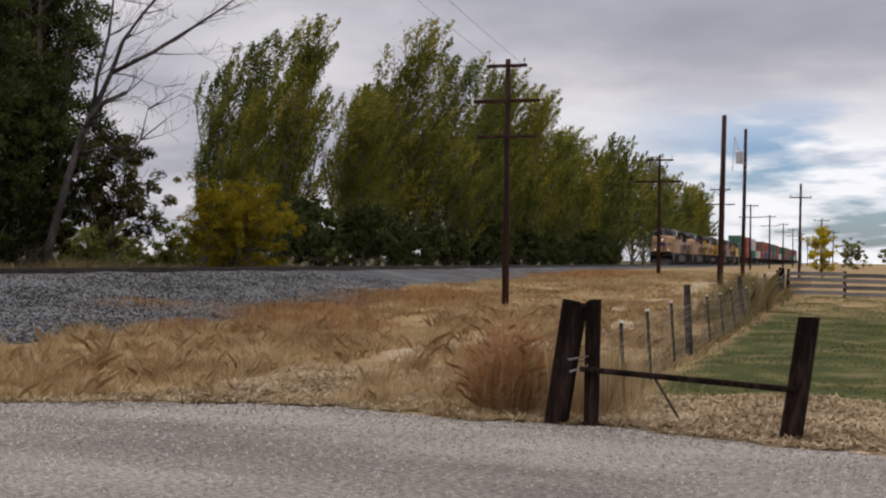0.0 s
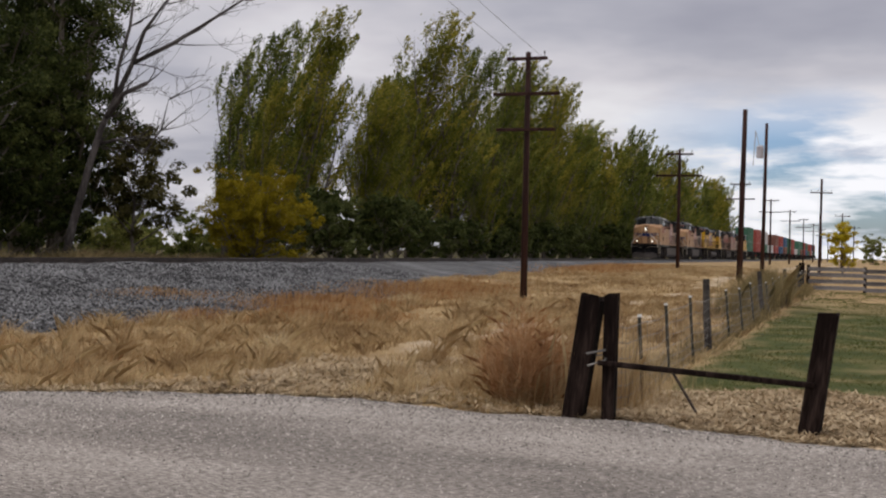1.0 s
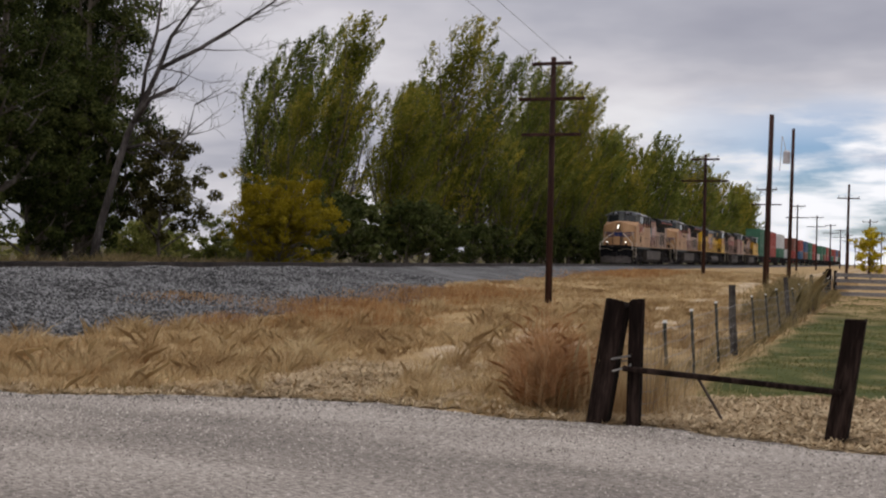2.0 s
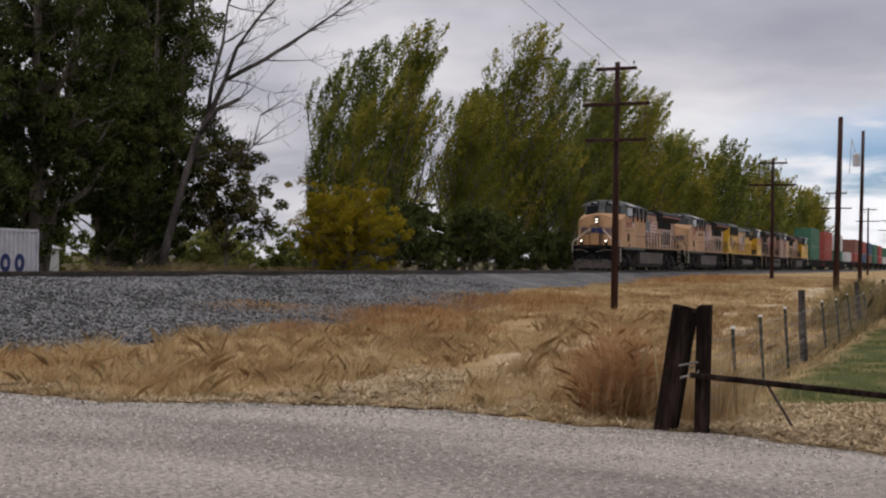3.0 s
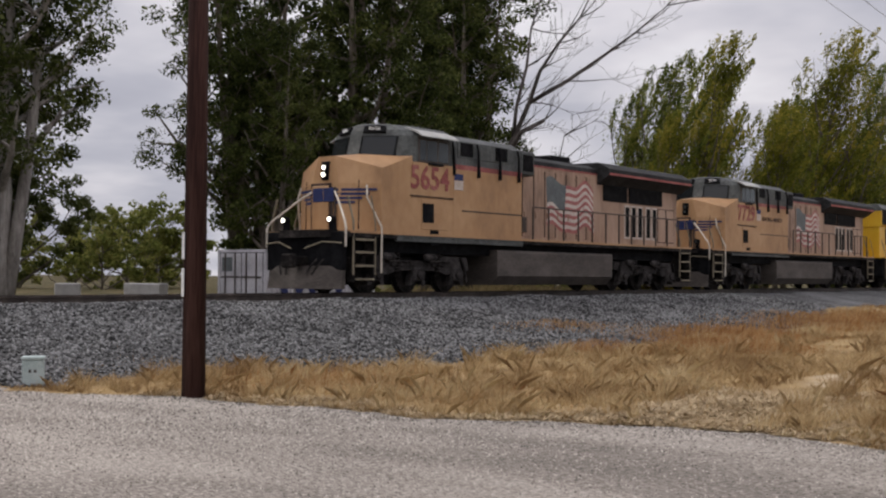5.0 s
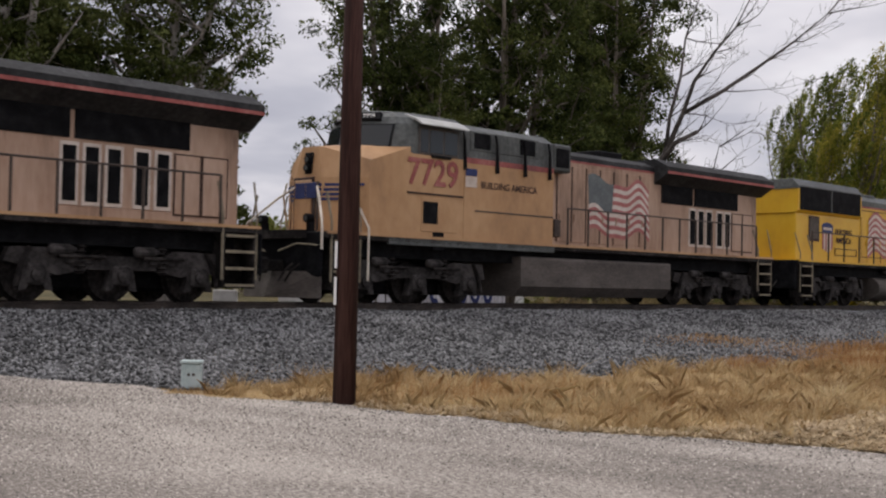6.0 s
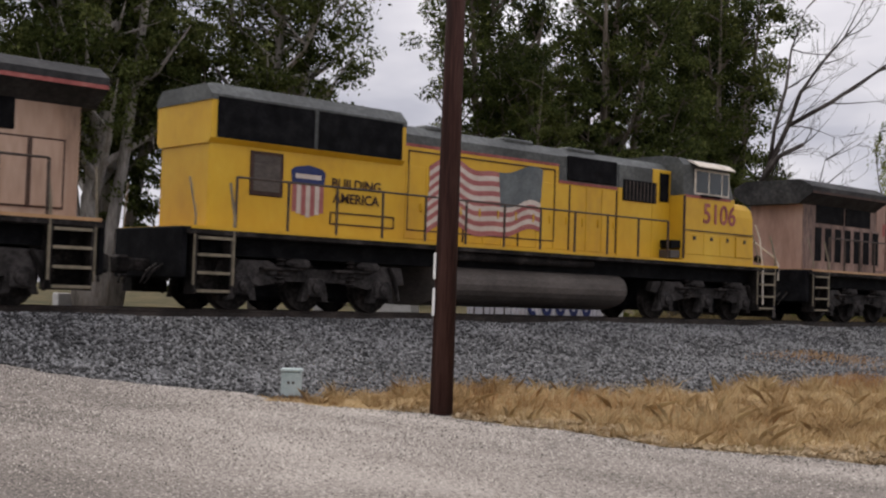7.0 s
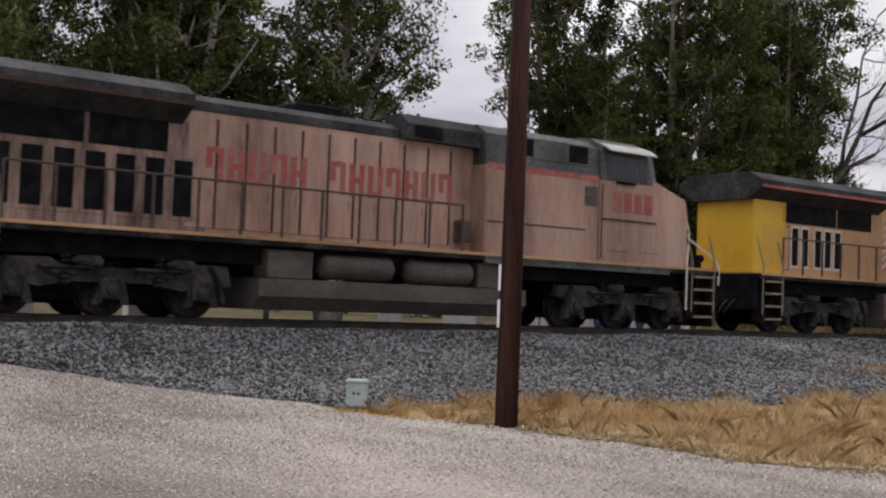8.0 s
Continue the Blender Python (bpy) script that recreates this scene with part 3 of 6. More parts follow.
def flag_decal(parent, x, y0, y1, z0, z1, s, canton_first=True):
    """Waving striped flag painted on the hood doors."""
    g = Shape()
    cols, L = 18, y1 - y0

    def at(u, v):
        wave = (0.06 + 0.15 * u) * math.sin(u * 8.5 + 0.9) - 0.16 * u + 0.06 * math.sin(u * 17)
        return (s * (x + 0.006), y0 + u * L + 0.04 * math.sin(v * 5 + u * 7), z0 + v * (z1 - z0) + wave)
    for k in range(13):
        g.slot = 0 if k % 2 == 0 else 1
        for i in range(cols):
            u0, u1 = i / cols, (i + 1) / cols
            mid = (u0 + u1) / 2
            inside = (mid < 0.40) if canton_first else (mid > 0.60)
            if k >= 6 and inside:
                continue
            g.add([at(u0, k / 13), at(u1, k / 13), at(u1, (k + 1) / 13), at(u0, (k + 1) / 13)], [(0, 1, 2, 3)])
    g.slot = 2
    for i in range(cols):
        u0, u1 = i / cols, (i + 1) / cols
        mid = (u0 + u1) / 2
        if (mid < 0.40) if canton_first else (mid > 0.60):
            g.add([at(u0, 6 / 13), at(u1, 6 / 13), at(u1, 1), at(u0, 1)], [(0, 1, 2, 3)])
    part("flag_marking", g, [M_FLAGRED, M_FLAGWHITE, M_FLAGBLUE], parent, "faded painted waving flag with stripes")


def put_text(parent, text, size, mat, x, y, z, s, name, label=""):
    """Lettering on the side of a vehicle, readable from outside."""
    m = Matrix.Translation((s * x, y, z)) @ (pose(0, 0, 0, 90, 0, 90) if s > 0 else pose(0, 0, 0, 90, 0, -90))
    part(name, lettering(text, size, mat, name), None, parent, label, at=m)


def end_gear(parent, y, d, mat, plow):
    """Pilot, coupler and hoses at one end; d: -1 at the front, 1 at the rear."""
    g = Shape()
    a, b = sorted((y, y + d * 0.14))
    g.box(-1.42, 1.42, a, b, 0.62, 1.66, 0.03)
    if plow:
        g2 = Shape()
        for s in (1, -1):
            g2.add([(0, y + d * 0.62, 0.12), (s * 1.36, y + d * 0.16, 0.12), (s * 1.36, y + d * 0.06, 0.74), (0, y + d * 0.34, 0.74), (0, y, 0.12), (s * 1.36, y, 0.12), (s * 1.36, y, 0.74), (0, y, 0.74)], [(0, 1, 2, 3), (1, 5, 6, 2), (3, 2, 6, 7), (0, 4, 5, 1)])
        part("plough", g2, M_TANK, parent, "dusty V-shaped plough")
        part("anticlimber", Shape().prism([(-1.1, y), (-0.75, y + d * 0.34), (0.75, y + d * 0.34), (1.1, y)], 1.5, 1.7, "z"), M_UNDER, parent)
        for s in (1, -1):
            part("front_rail", Shape().tube([(s * 0.42, y + 0.6, 2.78), (s * 0.72, y + 0.4, 2.55), (s * 1.38, y + d * 0.05, 1.92), (s * 1.45, y + d * 0.10, 1.75), (s * 1.45, y + d * 0.10, 1.25)], [0.03] * 5), M_HANDRAIL, parent, "pale bent handrail")
            part("uncoupling_lever", Shape().tube([(s * 0.25, y + d * 0.4, 1.2), (s * 0.8, y + d * 0.3, 1.38), (s * 1.4, y + d * 0.2, 1.34)], [0.022] * 3, 5), M_RAILWORN, parent)
    # the pilot is near-black all over
    part("pilot", g, M_BLACK, parent, "near-black pilot plate")
    c = Shape().box(-0.14, 0.14, min(y, y + d * 0.8), max(y, y + d * 0.8), 0.74, 1.0, 0.03)
    c.box(-0.2, 0.2, min(y + d * 0.6, y + d * 0.86), max(y + d * 0.6, y + d * 0.86), 0.68, 1.06, 0.05)
    for s in (-0.7, -0.45, 0.45, 0.7):
        c.tube([(s, y, 1.0), (s, y + d * 0.35, 0.75), (s * 0.8, y + d * 0.45, 0.5)], [0.03] * 3, 5)
    part("coupler", c, M_UNDER, parent)


def under_gear(parent, tank0, tank1, reservoirs, rounded=False):
    prof = [(-1.42, 1.30), (1.42, 1.30), (1.46, 1.22), (1.46, 0.50), (1.2, 0.22), (-1.2, 0.22), (-1.46, 0.50), (-1.46, 1.22)]
    if rounded:
        prof = [(1.47 * math.copysign(abs(math.cos(q)) ** 0.7, math.cos(q)), 0.74 + 0.55 * math.copysign(abs(math.sin(q)) ** 0.9, math.sin(q))) for q in (2 * math.pi * i / 28 for i in range(28))]
        for s in (1, -1):
            part("air_reservoir", Shape().tube([(s * 1.3, tank0 + 1.2, 1.40), (s * 1.3, tank0 + 1.3, 1.40), (s * 1.3, tank1 - 0.7, 1.40), (s * 1.3, tank1 - 0.6, 1.40)], [0.06, 0.12, 0.12, 0.06], 10), M_UNDER, parent, smooth=True)
    if reservoirs:
        prof = [(p[0], min(p[1], 0.86)) for p in prof]
    part("fuel_tank", Shape().prism(prof, tank0, tank1, "y"), M_TANK, parent, "dusty grey-brown fuel tank")
    if reservoirs:
        L = (tank1 - tank0)
        for s in (1, -1):
            for a in (0.22, 0.53):
                part("air_reservoir", Shape().tube([(s * 1.22, tank0 + a * L, 1.16), (s * 1.22, tank0 + a * L + 0.08, 1.16), (s * 1.22, tank0 + (a + 0.24) * L, 1.16), (s * 1.22, tank0 + (a + 0.25) * L + 0.05, 1.16)], [0.18, 0.27, 0.27, 0.18], 14), M_TANK, parent, smooth=True)
            part("equipment_box", Shape().box(s * 0.8, s * 1.4, tank0 + 0.1, tank0 + 0.2 * L, 0.86, 1.45, 0.03), M_TANK, parent)
            part("equipment_box", Shape().box(s * 0.8, s * 1.4, tank0 + 0.82 * L, tank0 + 0.97 * L, 0.86, 1.45, 0.03), M_TANK, parent)


def lamps(parent, spots, lit):
    for x, y, z, r in spots:
        part("headlight", Shape().tube([(x, y + 0.1, z), (x, y - 0.08, z)], [r, r], 12), M_LAMP if lit else M_LGREY, parent, "lit headlight" if lit else "")
        part("headlight_ring", Shape().tube([(x, y + 0.12, z), (x, y - 0.065, z)], [r + 0.045, r + 0.045], 12), M_BLACK, parent)


def cab_side(parent, s, w0, w1, z0, z1, mat):
    """Three sliding panes in a frame, with the arm rest below."""
    part("window_frame", Shape().box(s * 1.485, s * 1.515, w0 - 0.06, w1 + 0.06, z0 - 0.05, z1 + 0.05, 0.01), mat, parent)
    for a, b in ((w0, w0 + 0.28), (w0 + 0.33, (w0 + w1) / 2 + 0.14), ((w0 + w1) / 2 + 0.19, w1)):
        part("side_window", Shape().box(s * 1.49, s * 1.525, a, b, z0, z1, 0.01), M_GLASS, parent)
    part("arm_rest", Shape().box(s * 1.50, s * 1.56, w0 + 0.4, w1 - 0.25, z0 - 0.11, z0 - 0.04, 0.01), M_BLACK, parent)


def ge_cab(parent, body, roofm, lit, number, plain=False):
    """Wide peaked nose, windscreens swept back from the middle, grey roof with visors."""
    n = Shape()
    lo = [(-0.5, 1.62), (0.5, 1.62), (1.5, 2.25), (1.5, 3.62), (-1.5, 3.62), (-1.5, 2.25)]
    zt = [3.77, 3.77, 3.43, 3.86, 3.86, 3.43]
    rings = [[(x, y, z) for x, y in lo] for z in (1.66, 3.0)]
    rings.append([(x * (0.6 if abs(x) < 1 else 0.985), y + (0.07 if y < 3 else 0.0), z) for (x, y), z in zip(lo, zt)])
    k = 6
    n.add([p for r in rings for p in r], [(r * k + i, r * k + (i + 1) % k, (r + 1) * k + (i + 1) % k, (r + 1) * k + i) for r in range(2) for i in range(k)] + [tuple(range(5, -1, -1))])
    top = rings[2] + [(0.3, 2.7, 3.90), (-0.3, 2.7, 3.90)]
    n.add(top, [(0, 1, 6, 7), (1, 2, 3, 6), (5, 0, 7, 4), (7, 6, 3, 4)])
    part("nose", n, body, parent)
    part("cab", Shape().box(-1.5, 1.5, 3.6, 5.55, 1.66, 3.72, 0.02), body, parent)
    plan = [(-1.5, 5.55), (-1.5, 3.66), (-1.22, 3.15), (-0.22, 2.70), (0.22, 2.70), (1.22, 3.15), (1.5, 3.66), (1.5, 5.55)]

    def ring(z, back, squeeze):
        return [(x * squeeze, y + (back if y < 5 else 0), z) for x, y in plan]
    base, head = ring(3.70, 0.0, 1.0), ring(4.44, 0.20, 0.985)
    part("cab_roof", Shape().loft([base, head, ring(4.60, 0.26, 0.93), ring(4.76, 0.36, 0.74), ring(4.82, 0.55, 0.45)]), roofm, parent, "grey upper cab and roof")

    def on(i, j, u, v):
        a = Vector(base[i]).lerp(Vector(base[j]), u)
        return a.lerp(Vector(head[i]).lerp(Vector(head[j]), u), v)
    for i, j in ((3, 2), (4, 5)):
        q = [on(i, j, u, v) for u, v in ((0.06, 0.22), (0.95, 0.20), (0.95, 0.93), (0.06, 0.95))]
        f = [on(i, j, u, v) for u, v in ((0.01, 0.17), (1.0, 0.15), (1.0, 0.97), (0.01, 0.99))]
        if i == 3:
            q, f = q[::-1], f[::-1]
        part("windshield_frame", Shape().plate(f, 0.012), M_BLACK, parent)
        part("windshield", Shape().plate(q, 0.022), M_GLASS, parent)
        s = 1 if i == 4 else -1
        nb = [(s * 0.25, 2.93, 4.52), (s * 0.86, 3.18, 4.52), (s * 0.80, 3.26, 4.70), (s * 0.23, 3.03, 4.70)]
        board = part("number_board", Shape().plate(nb if s > 0 else nb[::-1], 0.05, 0.12), M_BLACK, parent, "black number board")
        if number:
            dirn = Vector((s * 0.61, 0.25, 0.0)).normalized() * s
            mid = sum((Vector(p) for p in nb), Vector()) / 4
            out = Vector((s * 0.38, -0.92, 0.15)).normalized()
            up = out.cross(dirn)
            m = Matrix((dirn, up, out)).transposed().to_4x4()
            m.translation = mid + out * 0.058
            part("number_digits", lettering(number, 0.17, M_WHITE, "number_digits"), None, board, at=m)
    for s in (1, -1):
        part("visor", Shape().prism([(s * 1.10, 4.72), (s * 1.52, 4.58), (s * 1.74, 4.44), (s * 1.74, 4.41), (s * 1.50, 4.53), (s * 1.10, 4.68)], 3.75, 5.45, "y"), M_VISOR, parent, "pale sun visor over the cab window")
        cab_side(parent, s, 3.92, 5.25, 3.76, 4.34, M_TANK)
        part("cab_ledge", Shape().box(s * 1.49, s * 1.53, 3.5, 5.5, 2.72, 2.76), M_LETTER, parent)
        if plain:
            for a in (3.3, 4.45):
                part("cab_hatch", Shape().box(s * 1.49, s * 1.515, a, a + 0.8, 1.95, 2.55, 0.012), body, parent)
            part("cab_door_seam", Shape().box(s * 1.48, s * 1.512, 5.46, 5.5, 1.75, 3.6), M_LETTER, parent)
        else:
            part("cab_panel", Shape().box(s * 1.49, s * 1.512, 4.0, 5.3, 1.80, 2.66, 0.01), body, parent)
            part("vent_door", Shape().box(s * 1.478, s * 1.522, 4.05, 4.58, 2.0, 2.55, 0.005), M_BLACK, parent)
            part("cab_step", Shape().box(s * 1.47, s * 1.515, 4.42, 4.82, 1.36, 1.80, 0.01), M_BLACK, parent)
        part("skirt", Shape().box(s * 1.44, s * 1.52, 2.9, 9.25, 1.44, 1.62, 0.01), M_LGREY, parent, "grey skirt below the cab")
        part("side_rail", Shape().tube([(s * 1.22, 1.96, 2.95), (s * 1.28, 1.9, 2.62), (s * 1.52, 2.24, 1.80), (s * 1.52, 2.24, 0.55)], [0.028] * 4), M_HANDRAIL, parent, "pale bent handrail")
        part("nose_seam", Shape().tube([(s * 0.98, 1.90, 1.75), (s * 0.97, 1.92, 3.1)], [0.014] * 2, 4), M_LETTER, parent)
    # nose door in its frame
    door = part("nose_door", Shape().box(-0.44, 0.18, 1.55, 1.66, 1.72, 2.95, 0.02), body, parent)
    part("door_frame", Shape().box(-0.50, 0.24, 1.58, 1.65, 1.70, 3.02, 0.01), M_LETTER, door)
    for x in (0.30, 0.42):
        part("nose_pipe", Shape().rod((x, 1.57, 1.7), (x, 1.57, 2.9), 0.03, 6), M_DARKRAIL, parent)
    part("lamp_plate", Shape().box(-0.13, 0.13, 1.60, 1.74, 3.10, 3.62, 0.02), M_BLACK, parent)
    lamps(parent, ((0.0, 1.62, 3.45, 0.06), (0.0, 1.60, 3.25, 0.06), (-0.85, 0.92, 1.98, 0.06), (0.85, 0.92, 1.98, 0.06)), lit)
    for s in (1, -1):
        part("lamp_bracket", Shape().box(s * 0.78, s * 0.92, 0.92, 1.1, 1.66, 1.92, 0.02), M_BLACK, parent)
        part("emblem_block", Shape().box(s * 0.20 - 0.19, s * 0.20 + 0.19, 1.535, 1.62, 2.50, 2.88, 0.01), M_NAVY, parent, "blue winged emblem block")
        e = Shape()
        for j in range(4):
            z, far = 2.86 - 0.115 * j, 1.40 - 0.17 * j
            c = [(s * 0.42, 1.60, z - 0.075), (s * far, 1.60 + (far - 0.5) * 0.63, z - 0.055), (s * far, 1.60 + (far - 0.5) * 0.63, z), (s * 0.42, 1.60, z)]
            e.plate(c if s > 0 else c[::-1], 0.02, 0.02)
        part("nose_stripe", e, M_NAVY, parent, "blue wing stripes")


def emd_cab(parent, body, roofm, lit):
    """Low rounded nose, raked windscreen, lockers under the cab side."""
    plan = [(-1.05, 1.95), (1.05, 1.95), (1.48, 2.22), (1.48, 3.4), (-1.48, 3.4), (-1.48, 2.22)]

    def ring(z, inn):
        return [(x * (1 - inn * 0.55), y + (inn if y < 3 else 0), z) for x, y in plan]
    part("nose", Shape().loft([ring(1.66, 0.0), ring(3.05, 0.04), ring(3.28, 0.09), ring(3.42, 0.2), ring(3.47, 0.38)]), body, parent)
    part("cab", Shape().box(-1.5, 1.5, 3.25, 5.7, 1.66, 3.55, 0.02), body, parent)
    cp = [(-1.5, 5.7), (-1.5, 3.30), (-0.15, 3.14), (0.15, 3.14), (1.5, 3.30), (1.5, 5.7)]

    def up(z, back, squeeze):
        return [(x * squeeze, y + (back if y < 5 else 0), z) for x, y in cp]
    base, head = up(3.5, 0.0, 1.0), up(4.38, 0.34, 0.98)
    part("cab_roof", Shape().loft([base, head, up(4.56, 0.40, 0.86), up(4.66, 0.55, 0.55)]), roofm, parent, "grey upper cab and roof")
    for i, j in ((2, 1), (3, 4)):
        q = []
        for u, v in ((0.04, 0.14), (0.93, 0.14), (0.93, 0.9), (0.04, 0.92)):
            a = Vector(base[i]).lerp(Vector(base[j]), u)
            q.append(a.lerp(Vector(head[i]).lerp(Vector(head[j]), u), v))
        part("windshield", Shape().plate(q if i == 3 else q[::-1], 0.02), M_GLASS, parent)
    for s in (1, -1):
        part("visor", Shape().prism([(s * 1.10, 4.60), (s * 1.50, 4.50), (s * 1.70, 4.36), (s * 1.70, 4.33), (s * 1.48, 4.45), (s * 1.10, 4.57)], 3.55, 5.3, "y"), M_HANDRAIL, parent, "pale sun visor over the cab window")
        cab_side(parent, s, 3.62, 5.15, 3.62, 4.24, M_HANDRAIL)
        for a, b in ((2.35, 3.15), (3.25, 3.95), (4.02, 4.72), (4.8, 5.55)):
            d = part("locker_door", Shape().box(s * 1.46, s * 1.512, a, b, 1.85, 2.45, 0.012), body, parent)
            part("latch", Shape().box(s * 1.51, s * 1.535, (a + b) / 2 - 0.05, (a + b) / 2 + 0.05, 2.27, 2.38), M_DARKRAIL, d)
        part("locker_ledge", Shape().box(s * 1.46, s * 1.53, 2.3, 5.65, 2.52, 2.55), M_DARKRAIL, parent)
        part("rear_wall", Shape().box(s * 0.9, s * 1.04, 5.7, 6.5, 1.68, 4.2, 0.01), body, parent)
        # no recess here: the doorway's inner shade is a black plate on the wall
        part("cab_doorway", Shape().box(s * 0.98, s * 1.06, 5.8, 6.2, 3.3, 4.1), M_BLACK, parent)
        for z, y in ((1.72, 5.75), (2.0, 5.72)):
            part("cab_step", Shape().box(s * 1.06, s * 1.46, y, y + 0.42, z, z + 0.22, 0.01), M_BLACK if z > 1.8 else M_TANK, parent)
        part("door_post", Shape().box(s * 1.47, s * 1.53, 5.62, 5.69, 1.72, 3.5), M_LETTER, parent)
        part("red_line", Shape().box(s * 1.49, s * 1.506, 3.45, 5.62, 3.46, 3.53), M_LRED, parent)
        part("grab_rail", Shape().tube([(s * 1.3, 1.9, 2.9), (s * 1.36, 1.75, 2.5), (s * 1.5, 1.75, 1.6), (s * 1.5, 1.7, 0.5)], [0.028] * 4), M_HANDRAIL, parent)
    part("number_board", Shape().box(-0.42, 0.42, 3.5, 3.7, 4.38, 4.60, 0.03), M_BLACK, parent)
    lamps(parent, ((-0.1, 2.0, 3.15, 0.07), (0.1, 2.0, 3.15, 0.07), (-0.85, 1.0, 1.9, 0.07), (0.85, 1.0, 1.9, 0.07)), lit)


def locomotive(name, label, kind, body, hood, number, lit=False, flag=True, words="", reservoirs=False, bars=False):
    """Front coupler at y 0, rails at z 0, length 22.3."""
    L = thing(name, label, "locomotive", group="locomotives at the head of the train")
    emd = kind == "emd"
    sill = Shape().box(-1.52, 1.52, 0.9, 21.4, 1.50, 1.66, 0.02)
    part("sill", sill, M_UNDER, L)
    part("sill_stripe", Shape().box(-1.53, 1.53, 0.95, 21.35, 1.615, 1.68), M_FADED if not emd else M_YELLOW, L)
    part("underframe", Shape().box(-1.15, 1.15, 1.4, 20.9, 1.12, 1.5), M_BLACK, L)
    # a near-black block per truck, added to darken the open space between wheels
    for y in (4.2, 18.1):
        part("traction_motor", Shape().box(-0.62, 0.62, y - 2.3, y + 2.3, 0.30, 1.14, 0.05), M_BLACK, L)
    loco_truck(L, 4.2)
    loco_truck(L, 18.1)
    under_gear(L, 7.9 if not emd else 8.0, 15.1 if not emd else 14.7, reservoirs, emd)
    end_gear(L, 0.95, -1, M_UNDER, True)
    end_gear(L, 21.35, 1, M_UNDER, False)
    stair(L, 1.55, -1)
    stair(L, 20.8, 1)
    if emd:
        emd_cab(L, body, M_LGREY, lit)
    else:
        ge_cab(L, body, M_LGREY, lit, number, reservoirs)
    hx = 1.0
    if emd:
        roof = [(-hx, 3.95), (hx, 3.95), (hx, 4.18), (0.7, 4.42), (-0.7, 4.42), (-hx, 4.18)]
        part("hood", Shape().box(-hx, hx, 5.7, 20.7, 1.66, 3.95, 0.03), hood, L)
        part("hood_roof", Shape().prism(roof, 5.7, 15.9, "y"), M_LGREY, L)
        # radiator block, flared and taller
        part("radiator_hood", Shape().prism([(-hx, 3.42), (-1.12, 3.52), (-1.12, 4.40), (-0.9, 4.62), (0.9, 4.62), (1.12, 4.40), (1.12, 3.52), (hx, 3.42)], 15.6, 20.75, "y"), hood, L)
        part("radiator_roof", Shape().box(-0.9, 0.9, 15.55, 20.65, 4.6, 4.68, 0.03), M_LGREY, L)
        part("radiator_top", Shape().prism([(-1.13, 4.30), (-1.13, 4.42), (-0.91, 4.645), (0.91, 4.645), (1.13, 4.42), (1.13, 4.30)], 15.58, 20.78, "y"), M_LGREY, L)
        for s in (1, -1):
            for a, b in ((15.70, 18.10), (18.18, 20.62)):
                part("radiator_grille", Shape().box(s * 1.10, s * 1.135, a, b, 3.53, 4.38, 0.01), M_BLACK, L)
            part("dynamic_brake_grille", Shape().box(s * 0.98, s * 1.06, 8.05, 10.0, 3.58, 4.22, 0.02), M_BLACK, L)
            part("blower_box", Shape().box(s * 0.9, s * 1.03, 6.5, 7.95, 1.68, 3.9, 0.01), body, L)
            part("blower_roof", Shape().box(s * 0.9, s * 1.045, 6.5, 7.96, 3.55, 4.2, 0.02), M_LGREY, L)
            part("hood_band", Shape().box(s * 0.98, s * 1.015, 7.96, 10.3, 3.55, 3.98), M_LGREY, L)
            grille = part("blower_grille", Shape().box(s * 1.02, s * 1.07, 6.35, 7.78, 3.22, 3.80, 0.01), M_BLACK, L)
            for j in range(9):
                part("slat", Shape().box(s * 1.06, s * 1.085, 6.42 + j * 0.155, 6.46 + j * 0.155, 3.25, 3.77), M_DARKRAIL, grille)
            part("red_line", Shape().box(s * 1.0, s * 1.008, 10.3, 15.6, 3.90, 3.97), M_LRED, L)
            part("red_line", Shape().box(s * 1.0, s * 1.02, 7.98, 10.3, 3.48, 3.55), M_LRED, L)
            part("grille_post", Shape().box(s * 1.10, s * 1.14, 18.1, 18.18, 3.53, 4.4), M_LGREY, L)
            for y in (8.6, 11.0, 13.6):
                part("roof_fan_box", Shape().box(s * 0.3, s * 0.75, y, y + 1.1, 4.36, 4.50, 0.04), M_LGREY, L)
            crest = [(17.76, 3.04), (17.86, 3.12), (18.22, 3.18), (18.58, 3.12), (18.68, 3.04), (18.64, 2.76), (17.80, 2.76)]
            part("shield_marking", Shape().prism(crest, s * 1.0, s * 1.012), M_NAVY, L, "blue top of a shield emblem")
            part("shield_line", Shape().box(s * 1.01, s * 1.014, 17.88, 18.56, 2.88, 2.98), M_FLAGWHITE, L)
            for j in range(7):
                part("shield_bar", Shape().box(s * 1.0, s * 1.012, 17.80 + j * 0.12, 17.915 + j * 0.12, 2.05 + 0.035 * abs(j - 3), 2.75), M_FLAGRED if j % 2 == 0 else M_FLAGWHITE, L)
            part("air_intake", Shape().box(s * 0.99, s * 1.03, 18.95, 19.65, 2.5, 3.3, 0.02), M_TANK, L)
            part("intake_frame", Shape().box(s * 0.99, s * 1.022, 18.88, 19.72, 2.42, 3.36, 0.02), M_LETTER, L)
            put_text(L, "BUILDING", 0.31, M_LETTER, 1.02, 16.9, 2.84, s, "side_lettering")
            put_text(L, "AMERICA", 0.31, M_LETTER, 1.02, 16.9, 2.52, s, "side_lettering")
